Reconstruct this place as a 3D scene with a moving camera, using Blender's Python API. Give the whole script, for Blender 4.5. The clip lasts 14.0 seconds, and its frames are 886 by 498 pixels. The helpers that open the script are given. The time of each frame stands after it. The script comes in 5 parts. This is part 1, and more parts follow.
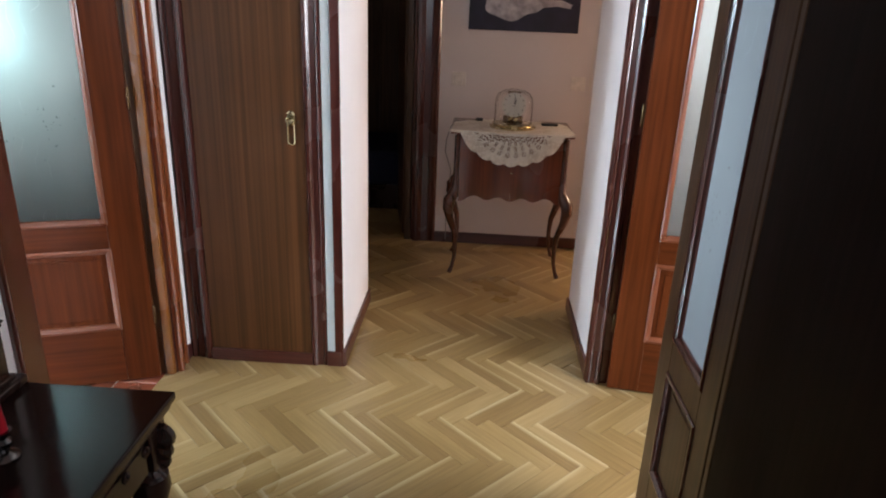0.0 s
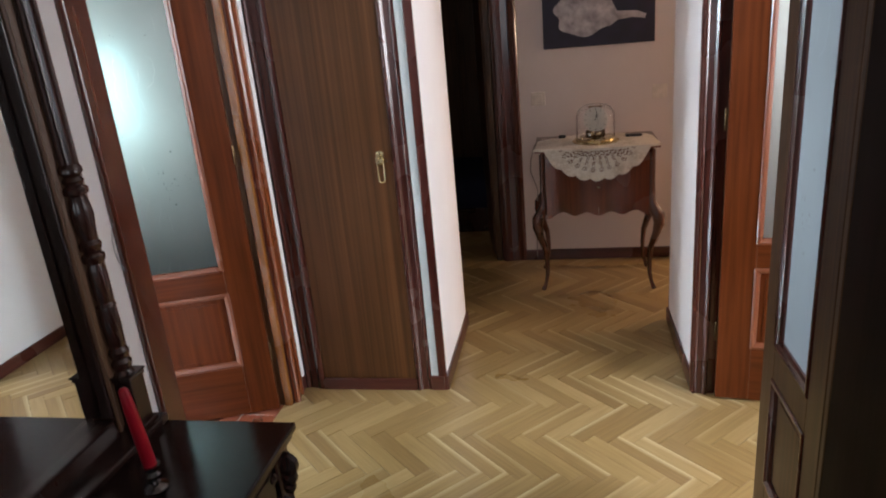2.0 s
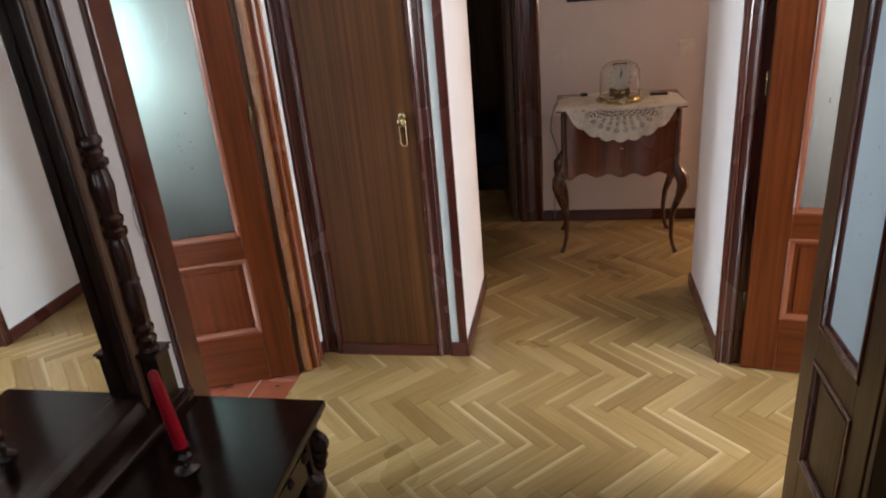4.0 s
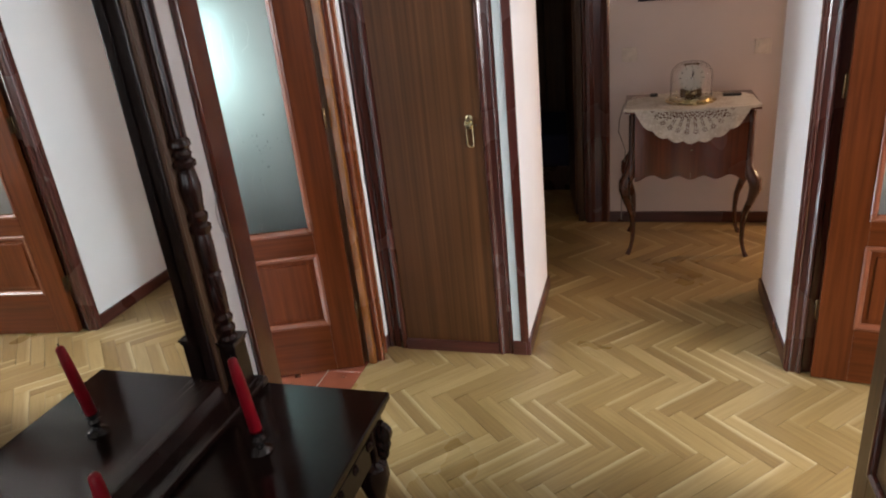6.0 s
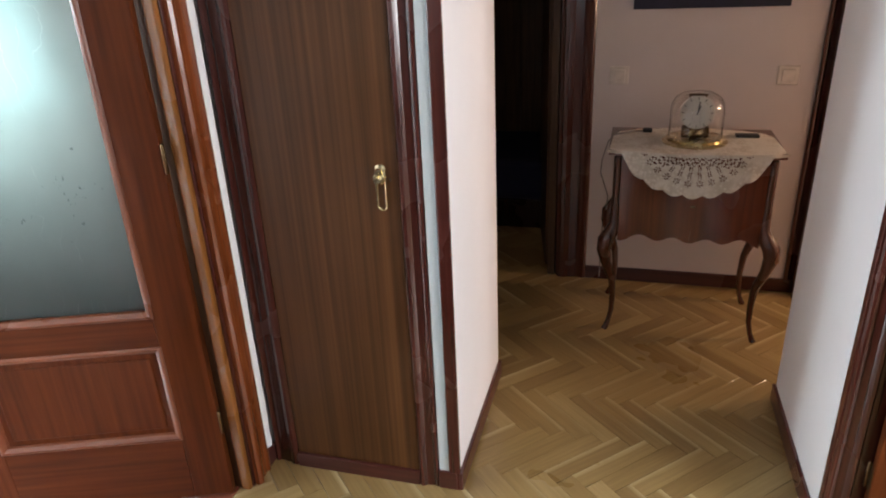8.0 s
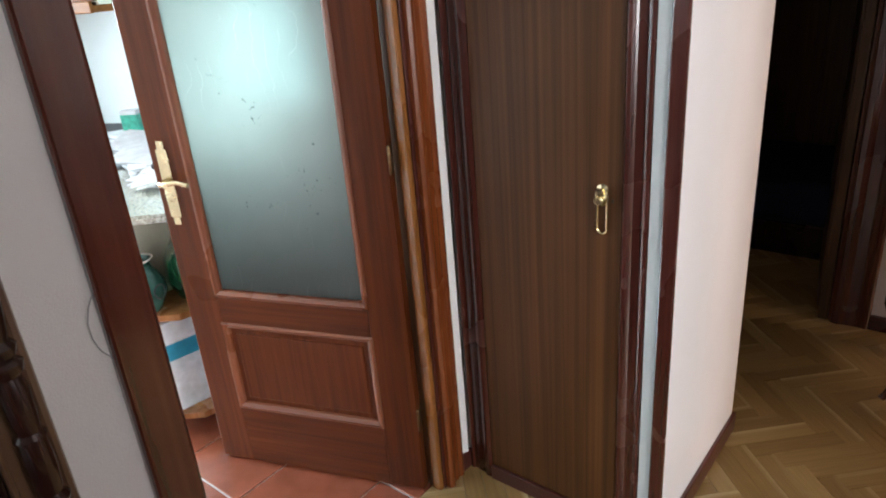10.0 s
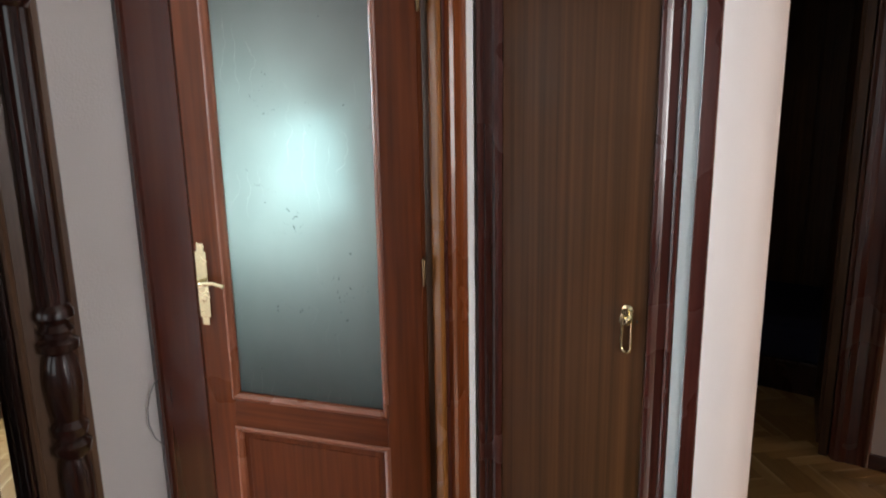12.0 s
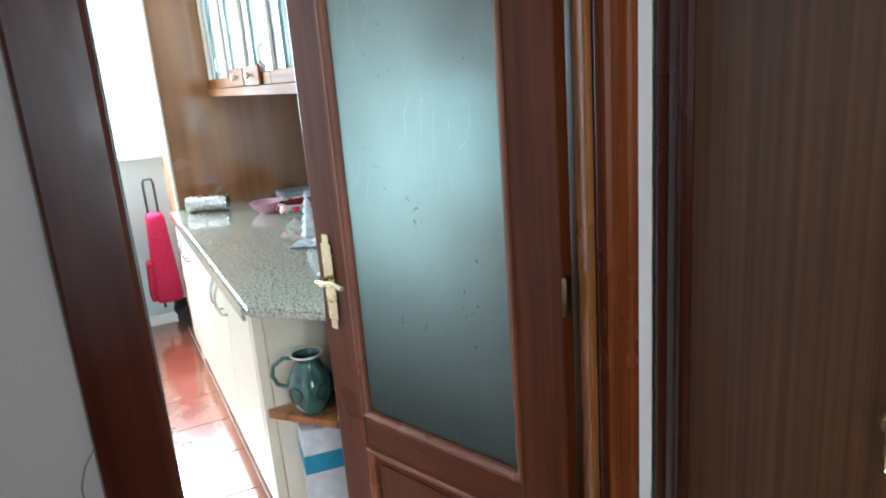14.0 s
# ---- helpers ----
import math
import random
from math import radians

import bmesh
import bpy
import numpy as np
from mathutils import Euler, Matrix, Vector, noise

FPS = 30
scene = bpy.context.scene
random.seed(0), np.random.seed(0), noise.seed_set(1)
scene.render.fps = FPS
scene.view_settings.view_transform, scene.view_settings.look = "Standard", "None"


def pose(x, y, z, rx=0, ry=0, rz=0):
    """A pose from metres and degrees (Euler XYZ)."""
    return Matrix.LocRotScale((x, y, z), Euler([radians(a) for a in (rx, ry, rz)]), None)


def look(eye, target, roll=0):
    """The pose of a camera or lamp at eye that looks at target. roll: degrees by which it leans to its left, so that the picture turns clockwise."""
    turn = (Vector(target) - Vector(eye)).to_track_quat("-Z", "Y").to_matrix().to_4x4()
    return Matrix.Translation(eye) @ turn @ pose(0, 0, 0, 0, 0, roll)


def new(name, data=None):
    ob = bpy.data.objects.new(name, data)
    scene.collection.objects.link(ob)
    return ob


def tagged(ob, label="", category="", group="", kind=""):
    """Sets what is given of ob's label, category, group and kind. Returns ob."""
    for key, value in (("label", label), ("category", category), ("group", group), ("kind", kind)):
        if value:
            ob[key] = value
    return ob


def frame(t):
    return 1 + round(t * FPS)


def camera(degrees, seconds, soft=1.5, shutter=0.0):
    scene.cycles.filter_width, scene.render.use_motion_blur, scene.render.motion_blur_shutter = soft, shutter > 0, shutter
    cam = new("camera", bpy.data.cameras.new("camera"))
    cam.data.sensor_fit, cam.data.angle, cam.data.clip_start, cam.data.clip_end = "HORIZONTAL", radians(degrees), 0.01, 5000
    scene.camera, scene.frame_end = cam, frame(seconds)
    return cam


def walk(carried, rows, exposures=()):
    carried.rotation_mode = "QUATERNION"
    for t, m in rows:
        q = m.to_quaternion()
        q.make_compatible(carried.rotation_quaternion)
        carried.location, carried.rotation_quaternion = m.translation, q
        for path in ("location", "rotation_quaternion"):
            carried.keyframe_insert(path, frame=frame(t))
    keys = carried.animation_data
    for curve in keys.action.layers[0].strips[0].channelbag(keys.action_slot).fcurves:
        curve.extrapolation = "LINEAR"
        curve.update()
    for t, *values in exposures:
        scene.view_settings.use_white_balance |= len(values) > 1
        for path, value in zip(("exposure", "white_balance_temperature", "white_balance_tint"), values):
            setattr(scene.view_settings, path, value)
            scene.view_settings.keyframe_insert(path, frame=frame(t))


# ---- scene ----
cam = camera(66.5, 14.0, soft=2.0)
EXPOSURES = [(0, -0.28, 6100, 11), (2.7, -0.34, 6300, 11), (5, -0.28, 6450, 11), (7.2, -0.31, 6400, 11), (9.5, -0.49, 6300, 10), (11, -0.56, 6500, 10), (12.5, -0.72, 6400, 10), (13.2, -0.75, 6150, 8), (14, -0.95, 5750, 4)]
PATH = [
    (0, (0.506, -2.461, 1.467), (0.424, -0.589, 0.767), 2.3),
    (0.5, (0.533, -2.471, 1.468), (0.424, -0.595, 0.783), -0.0),
    (1, (0.561, -2.488, 1.482), (0.309, -0.621, 0.811), -3.3),
    (1.5, (0.582, -2.499, 1.505), (0.317, -0.632, 0.839), -3.6),
    (2, (0.531, -2.528, 1.516), (0.167, -0.669, 0.874), -5.2),
    (2.5, (0.45, -2.437, 1.551), (0.085, -0.582, 0.899), -4.6),
    (5, (0.441, -2.519, 1.561), (0.045, -0.742, 0.732), -5.5),
    (5.5, (0.493, -2.56, 1.586), (-0.137, -0.827, 0.811), -7.5),
    (6, (0.457, -2.498, 1.585), (-0.104, -0.739, 0.816), -6.1),
    (6.5, (0.42, -2.307, 1.573), (-0.085, -0.534, 0.797), -4.5),
    (7, (0.408, -2.013, 1.546), (-0.065, -0.238, 0.756), -2.9),
    (9.5, (0.505, -1.413, 1.54), (-0.396, 0.2, 0.773), -3.5),
    (10, (0.498, -1.41, 1.555), (-0.691, 0.001, 0.782), -4.8),
    (10.5, (0.473, -1.487, 1.547), (-0.703, 0.0, 0.909), -2.2),
    (11, (0.422, -1.579, 1.545), (-0.741, -0.057, 0.97), -1.4),
    (11.5, (0.422, -1.641, 1.549), (-0.729, -0.069, 1.095), -1.0),
    (12, (0.449, -1.565, 1.556), (-0.749, -0.021, 1.131), -1.0),
    (12.5, (0.44, -1.508, 1.58), (-0.78, 0.012, 1.133), -1.3),
    (13, (0.484, -1.351, 1.562), (-0.969, -0.055, 1.107), -2.1),
    (13.5, (0.412, -1.156, 1.523), (-1.186, -0.032, 1.092), -2.9),
    (14, (0.289, -0.92, 1.529), (-1.442, -0.055, 1.025), -4.5),
]
walk(cam, [(t, look(eye, target, roll)) for t, eye, target, roll in PATH], exposures=EXPOSURES)

# ---------- world and large lights ----------
world = bpy.data.worlds.new("world")
scene.world = world
world.use_nodes = True
sky = world.node_tree.nodes.new("ShaderNodeTexSky")
sky.sky_type, sky.sun_disc = "NISHITA", False
sky.sun_elevation, sky.sun_rotation = radians(48), radians(100)
world.node_tree.links.new(sky.outputs[0], world.node_tree.nodes["Background"].inputs[0])
world.node_tree.nodes["Background"].inputs[1].default_value = 0.08


def area(name, place, target, w, h, watts, colour):
    d = bpy.data.lights.new(name, "AREA")
    d.shape, d.size, d.size_y, d.energy, d.color = "RECTANGLE", w, h, watts, colour
    ob = new(name, d)
    ob.matrix_world = look(place, target)
    return ob


area("daylight_living_window", (0.5, -4.45, 1.6), (0.5, 0, 0.9), 1.3, 1.2, 7, (0.92, 0.95, 1.0))
area("daylight_side_window", (3.12, -1.0, 1.55), (0, -0.1, 0.8), 1.8, 1.2, 172, (1.0, 0.97, 0.97))
area("daylight_kitchen_window", (-4.72, -1.30, 1.7), (1.0, 0.0, 0.7), 1.5, 1.1, 375, (0.77, 0.91, 1.0))
# next lamp is added in a made-up opening, to make the kitchen pane glow
area("daylight_kitchen_side", (-1.27, -0.045, 1.36), (-1.24, -0.5, 1.32), 0.28, 0.32, 10, (0.56, 0.94, 0.97))
area("daylight_right_room", (1.55, 0.54, 1.45), (1.5, 0.0, 1.35), 0.6, 1.1, 32, (0.95, 1.0, 1.0))
area("daylight_end_room", (2.75, 1.40, 1.3), (0.7, 0.75, 0.0), 0.3, 0.3, 27, (1.0, 0.66, 0.42))

# ---------- materials ----------


def material(name, rough=0.5, metal=0.0, coat=0.0, spec=0.5):
    m = bpy.data.materials.new(name)
    m.use_nodes = True
    b = m.node_tree.nodes["Principled BSDF"]
    b.inputs["Roughness"].default_value = rough
    b.inputs["Metallic"].default_value = metal
    b.inputs["Coat Weight"].default_value = coat
    b.inputs["Coat Roughness"].default_value = 0.12
    b.inputs["Specular IOR Level"].default_value = spec
    return m, m.node_tree.nodes, m.node_tree.links, b


def noise_tex(n, l, scale, stretch=(1, 1, 1), detail=4, space="Object"):
    co, mp, nt = n.new("ShaderNodeTexCoord"), n.new("ShaderNodeMapping"), n.new("ShaderNodeTexNoise")
    mp.inputs["Scale"].default_value = stretch
    nt.inputs["Scale"].default_value, nt.inputs["Detail"].default_value = scale, detail
    l.new(co.outputs[space], mp.inputs[0])
    l.new(mp.outputs[0], nt.inputs["Vector"])
    return nt, mp


def ramp(n, l, source, stops):
    r = n.new("ShaderNodeValToRGB")
    while len(r.color_ramp.elements) < len(stops):
        r.color_ramp.elements.new(0.5)
    for e, (p, c) in zip(r.color_ramp.elements, stops):
        e.position, e.color = p, (*c, 1)
    l.new(source, r.inputs[0])
    return r


def mix(n, l, mode, a, b, fac):
    x = n.new("ShaderNodeMix")
    x.data_type, x.blend_type = "RGBA", mode
    for src, i in ((a, 6), (b, 7)):
        if isinstance(src, tuple):
            x.inputs[i].default_value = (*src, 1)
        else:
            l.new(src, x.inputs[i])
    if isinstance(fac, float):
        x.inputs[0].default_value = fac
    else:
        l.new(fac, x.inputs[0])
    return x.outputs[2]


def bump(n, l, b, source, strength, distance):
    k = n.new("ShaderNodeBump")
    k.inputs["Strength"].default_value, k.inputs["Distance"].default_value = strength, distance
    l.new(source, k.inputs["Height"])
    l.new(k.outputs[0], b.inputs["Normal"])


def wood(name, dark, light, rough=0.32, coat=0.3, axis=2, fine=70, space="Object", spec=0.5, stretch=0.035):
    """Varnished wood whose grain runs along one axis."""
    m, n, l, b = material(name, rough, 0, coat)
    st = [1, 1, 1]
    st[axis] = stretch
    grain, mp = noise_tex(n, l, fine, tuple(st), 5, space)
    broad, _ = noise_tex(n, l, fine * 0.13, tuple(st), 3, space)
    blot, _ = noise_tex(n, l, 2.3, (1, 1, 1), 3, space)
    mid = tuple((a + c) / 2 for a, c in zip(dark, light))
    c1 = ramp(n, l, grain.outputs[0], [(0.3, dark), (0.5, mid), (0.72, light)]).outputs[0]
    c2 = ramp(n, l, broad.outputs[0], [(0.3, (0.76, 0.745, 0.73)), (0.7, (1.08, 1.06, 1.05))]).outputs[0]
    c3 = ramp(n, l, blot.outputs[0], [(0.3, (0.85, 0.84, 0.83)), (0.7, (1.08, 1.08, 1.08))]).outputs[0]
    c = mix(n, l, "MULTIPLY", c1, c2, 1.0)
    c = mix(n, l, "MULTIPLY", c, c3, 1.0)
    l.new(c, b.inputs["Base Color"])
    rr = ramp(n, l, blot.outputs[0], [(0.3, (rough - 0.07,) * 3), (0.7, (rough + 0.12,) * 3)])
    l.new(rr.outputs[0], b.inputs["Roughness"])
    bump(n, l, b, grain.outputs[0], 0.12, 0.001)
    b.inputs["Specular IOR Level"].default_value = spec
    return m


M_RED = wood("sapele_varnish", (0.082, 0.0178, 0.0045), (0.146, 0.038, 0.0096), 0.33, 0.04, spec=0.2)
M_REDX = wood("sapele_varnish_rail", (0.082, 0.0178, 0.0045), (0.146, 0.038, 0.0096), 0.33, 0.04, axis=0, spec=0.2)
M_BEAD = wood("sapele_bead", (0.17, 0.048, 0.020), (0.27, 0.090, 0.042), 0.3, 0.4)
M_BEADX = wood("sapele_bead_rail", (0.17, 0.048, 0.020), (0.27, 0.090, 0.042), 0.3, 0.4, axis=0)
M_ORANGE = wood("honey_varnish", (0.20, 0.075, 0.017), (0.38, 0.155, 0.038), 0.22, 0.5)
M_TRIM = wood("mahogany_trim", (0.050, 0.011, 0.008), (0.095, 0.024, 0.017), 0.24, 0.45)
M_CASING = wood("red_honey_casing", (0.15, 0.036, 0.009), (0.27, 0.072, 0.018), 0.25, 0.4)
M_COLUMN = wood("mahogany_column", (0.022, 0.008, 0.006), (0.052, 0.018, 0.013), 0.2, 0.5)
M_TRIMX = wood("mahogany_trim_x", (0.050, 0.011, 0.009), (0.100, 0.026, 0.020), 0.3, 0.4, axis=0)
M_TRIMY = wood("mahogany_trim_y", (0.050, 0.011, 0.009), (0.100, 0.026, 0.020), 0.3, 0.4, axis=1)
M_GLOSS = wood("mahogany_gloss", (0.070, 0.015, 0.009), (0.125, 0.032, 0.019), 0.10, 1.0, fine=26)
M_CLOSET = wood("closet_laminate", (0.063, 0.0243, 0.0070), (0.125, 0.0515, 0.0170), 0.42, 0.0, fine=100, spec=0.3, stretch=0.008)
# dark wood taken down to near black: its backlit shade is in the colour
M_SHADE = wood("shaded_board", (0.007, 0.0028, 0.0024), (0.014, 0.006, 0.005), 0.5, 0.0, spec=0.06)
M_DARK = wood("walnut_black", (0.014, 0.006, 0.005), (0.030, 0.013, 0.010), 0.2, 0.2, spec=0.35)
M_DARKY = wood("walnut_black_top", (0.010, 0.005, 0.004), (0.022, 0.010, 0.008), 0.12, 0.15, axis=1, spec=0.3)
M_BROWN = wood("oak_brown", (0.050, 0.024, 0.011), (0.108, 0.056, 0.026), 0.42, 0.1, spec=0.35)
M_BAR = wood("satin_walnut", (0.095, 0.046, 0.024), (0.175, 0.095, 0.052), 0.35, 0.3)
M_TABLE = wood("rosewood", (0.090, 0.020, 0.010), (0.155, 0.038, 0.017), 0.22, 0.5)
M_LEGS = wood("rosewood_dark", (0.045, 0.013, 0.007), (0.100, 0.030, 0.015), 0.22, 0.5)
M_PINE = wood("pine_matt", (0.20, 0.075, 0.02), (0.33, 0.14, 0.045), 0.6, 0.0, spec=0.1, axis=0)
M_HONEY = wood("honey_veneer", (0.24, 0.095, 0.030), (0.40, 0.185, 0.068), 0.16, 0.9, fine=14)
M_KPANEL = wood("pine_panel", (0.27, 0.10, 0.03), (0.46, 0.21, 0.08), 0.25, 0.4, fine=30)


def parquet():
    m, n, l, b = material("oak_parquet", 0.3, 0, 0.25)
    oi = n.new("ShaderNodeObjectInfo")
    co = n.new("ShaderNodeAttribute")
    co.attribute_name = "along"
    add = n.new("ShaderNodeVectorMath")
    add.operation = "ADD"
    sc = n.new("ShaderNodeVectorMath")
    sc.operation = "SCALE"
    sc.inputs["Scale"].default_value = 37.0
    l.new(oi.outputs["Random"], sc.inputs[0])
    l.new(co.outputs["Vector"], add.inputs[0])
    l.new(sc.outputs[0], add.inputs[1])
    mp = n.new("ShaderNodeMapping")
    mp.inputs["Scale"].default_value = (0.05, 1, 1)
    l.new(add.outputs[0], mp.inputs[0])
    g = n.new("ShaderNodeTexNoise")
    g.inputs["Scale"].default_value, g.inputs["Detail"].default_value = 110, 5
    l.new(mp.outputs[0], g.inputs["Vector"])
    tone = ramp(n, l, oi.outputs["Random"], [(0.0, (0.255, 0.162, 0.062)), (0.3, (0.308, 0.204, 0.081)), (0.7, (0.345, 0.235, 0.097)), (1.0, (0.410, 0.292, 0.132))]).outputs[0]
    gr = ramp(n, l, g.outputs[0], [(0.3, (0.86, 0.84, 0.80)), (0.7, (1.08, 1.08, 1.08))]).outputs[0]
    c = mix(n, l, "MULTIPLY", tone, gr, 1.0)
    # pale sapwood along one long edge of many blocks
    xyz = n.new("ShaderNodeSeparateXYZ")
    l.new(co.outputs["Vector"], xyz.inputs[0])
    wob = n.new("ShaderNodeMath")
    wob.operation = "MULTIPLY_ADD"
    wob.inputs[1].default_value = 0.012
    l.new(g.outputs[0], wob.inputs[0])
    l.new(xyz.outputs[1], wob.inputs[2])
    edge = n.new("ShaderNodeMapRange")
    edge.inputs["From Min"].default_value, edge.inputs["From Max"].default_value = 0.016, 0.034
    l.new(wob.outputs[0], edge.inputs["Value"])
    pick = n.new("ShaderNodeMath")
    pick.operation = "MULTIPLY"
    pick.inputs[1].default_value = 91.7
    l.new(oi.outputs["Random"], pick.inputs[0])
    frac = n.new("ShaderNodeMath")
    frac.operation = "FRACT"
    l.new(pick.outputs[0], frac.inputs[0])
    much = n.new("ShaderNodeMapRange")
    much.inputs["From Min"].default_value, much.inputs["From Max"].default_value = 0.40, 1.05
    l.new(frac.outputs[0], much.inputs["Value"])
    both = n.new("ShaderNodeMath")
    both.operation = "MULTIPLY"
    l.new(edge.outputs[0], both.inputs[0])
    l.new(much.outputs[0], both.inputs[1])
    c = mix(n, l, "MIX", c, (0.58, 0.46, 0.265), both.outputs[0])
    big, _ = noise_tex(n, l, 1.7, (1, 1, 1), 4)
    wear = ramp(n, l, big.outputs[0], [(0.35, (0.88, 0.86, 0.82)), (0.65, (1.05, 1.05, 1.05))]).outputs[0]
    c = mix(n, l, "MULTIPLY", c, wear, 1.0)
    l.new(c, b.inputs["Base Color"])
    rr = ramp(n, l, big.outputs[0], [(0.3, (0.24,) * 3), (0.7, (0.42,) * 3)])
    l.new(rr.outputs[0], b.inputs["Roughness"])
    bump(n, l, b, g.outputs[0], 0.15, 0.001)
    return m


M_PARQ = parquet()


def plaster(name, colour, scale=260, strength=0.35, rough=0.85):
    m, n, l, b = material(name, rough)
    fine, _ = noise_tex(n, l, scale, (1, 1, 1), 4)
    big, _ = noise_tex(n, l, 2.5, (1, 1, 1), 4)
    c = ramp(n, l, big.outputs[0], [(0.3, tuple(v * 0.93 for v in colour)), (0.7, colour)]).outputs[0]
    l.new(c, b.inputs["Base Color"])
    bump(n, l, b, fine.outputs[0], strength, 0.002)
    return m


M_WALL = plaster("white_plaster", (0.78, 0.74, 0.73))
M_WALLB = plaster("end_plaster", (0.69, 0.62, 0.61))
M_FILL = plaster("white_filler", (0.88, 0.87, 0.87), 90, 0.3, 0.7)
M_PALE = plaster("pale_filler", (0.55, 0.60, 0.60), 90, 0.6, 0.7)
M_KTILE = plaster("kitchen_wall_paint", (0.62, 0.71, 0.71), 60, 0.1, 0.3)
M_CEIL = plaster("ceiling_paint", (0.8, 0.79, 0.77))
M_BASE = plaster("dark_mastic", (0.14, 0.09, 0.045))
M_GROUT = plaster("grout", (0.55, 0.5, 0.45))


def terracotta():
    m, n, l, b = material("terracotta_tile", 0.2, 0, 1.0, 1.0)
    b.inputs["Coat IOR"].default_value = 2.3
    oi = n.new("ShaderNodeObjectInfo")
    big, _ = noise_tex(n, l, 9, (1, 1, 1), 5)
    tone = ramp(n, l, oi.outputs["Random"], [(0, (0.30, 0.085, 0.045)), (1, (0.39, 0.125, 0.07))]).outputs[0]
    c2 = ramp(n, l, big.outputs[0], [(0.3, (0.85, 0.83, 0.8)), (0.7, (1.1, 1.1, 1.12))]).outputs[0]
    l.new(mix(n, l, "MULTIPLY", tone, c2, 1.0), b.inputs["Base Color"])
    bump(n, l, b, big.outputs[0], 0.1, 0.001)
    return m


M_TERRA = terracotta()


def plain(name, colour, rough=0.5, metal=0.0, coat=0.0, vary=0.12, scale=30):
    m, n, l, b = material(name, rough, metal, coat)
    t, _ = noise_tex(n, l, scale, (1, 1, 1), 4)
    c = ramp(n, l, t.outputs[0], [(0.3, tuple(v * (1 - vary) for v in colour)), (0.7, tuple(min(1, v * (1 + vary)) for v in colour))]).outputs[0]
    l.new(c, b.inputs["Base Color"])
    rr = ramp(n, l, t.outputs[0], [(0.3, (max(0.03, rough - 0.04),) * 3), (0.7, (rough + 0.06,) * 3)])
    l.new(rr.outputs[0], b.inputs["Roughness"])
    return m


M_BRASS = plain("polished_brass", (0.62, 0.54, 0.34), 0.24, 1.0)
M_BRASSW = plain("pale_brass", (0.68, 0.58, 0.35), 0.2, 1.0)
M_STEEL = plain("steel", (0.62, 0.61, 0.58), 0.25, 1.0)
M_PEWTER = plain("dull_silver", (0.13, 0.12, 0.12), 0.18, 1.0)
M_SWITCH = plain("switch_plastic", (0.68, 0.62, 0.57), 0.35)
M_CREAM = plain("cream_laminate", (0.78, 0.73, 0.58), 0.35, 0, 0.2, 0.04)
M_WHITE = plain("white_enamel", (0.8, 0.8, 0.78), 0.3)
M_BRONZE = plain("aged_bronze", (0.16, 0.10, 0.05), 0.4, 1.0)
M_CANDLE = plain("red_wax", (0.42, 0.008, 0.022), 0.35, 0, 0.1)
M_BLACK = plain("black_plastic", (0.02, 0.02, 0.022), 0.4)
M_JUG = plain("green_glaze", (0.03, 0.095, 0.075), 0.12, 0, 0.6, 0.5, 22)
M_REDBAG = plain("red_cloth", (0.60, 0.02, 0.10), 0.8, 0, 0, 0.25, 90)
M_PINK = plain("pink_plastic", (0.5, 0.27, 0.33), 0.3)
M_BOWL = plain("painted_bowl", (0.62, 0.58, 0.54), 0.2, 0, 0.5, 0.1, 40)
M_PAPER = plain("paper", (0.70, 0.72, 0.74), 0.7)
M_BLUE = plain("blue_print", (0.03, 0.28, 0.42), 0.5)
M_BLANKET = plain("navy_cloth", (0.010, 0.014, 0.045), 0.9)
M_CANVAS = plain("night_blue_print", (0.012, 0.009, 0.028), 0.5, 0, 0.0, 0.4, 12)
M_FISH = plain("pale_print", (0.36, 0.32, 0.33), 0.35, 0, 0.1, 0.45, 18)
M_DIAL = plain("clock_dial", (0.66, 0.65, 0.61), 0.4, 0, 0, 0.04)
M_TOWEL = plain("lace_cotton", (0.78, 0.74, 0.66), 0.9, 0, 0, 0.1, 60)


def granite():
    m, n, l, b = material("granite", 0.06, 0, 1.0)
    a, _ = noise_tex(n, l, 120, (1, 1, 1), 6)
    v, mp = n.new("ShaderNodeTexVoronoi"), None
    v.inputs["Scale"].default_value = 62
    co = n.new("ShaderNodeTexCoord")
    l.new(co.outputs["Object"], v.inputs["Vector"])
    c1 = ramp(n, l, a.outputs[0], [(0.36, (0.14, 0.125, 0.10)), (0.45, (0.36, 0.34, 0.28)), (0.62, (0.52, 0.51, 0.45))]).outputs[0]
    c2 = ramp(n, l, v.outputs["Distance"], [(0.1, (0.75, 0.7, 0.62)), (0.5, (1.05, 1.05, 1.02))]).outputs[0]
    l.new(mix(n, l, "MULTIPLY", c1, c2, 1.0), b.inputs["Base Color"])
    return m


M_GRANITE = granite()


def clear_glass(name, rough=0.0, colour=(1, 1, 1), ior=1.45):
    m, n, l, b = material(name, rough)
    b.inputs["Base Color"].default_value = (*colour, 1)
    b.inputs["Transmission Weight"].default_value = 1.0
    b.inputs["IOR"].default_value = ior
    return m


M_DOME = clear_glass("dome_glass", 0.0)


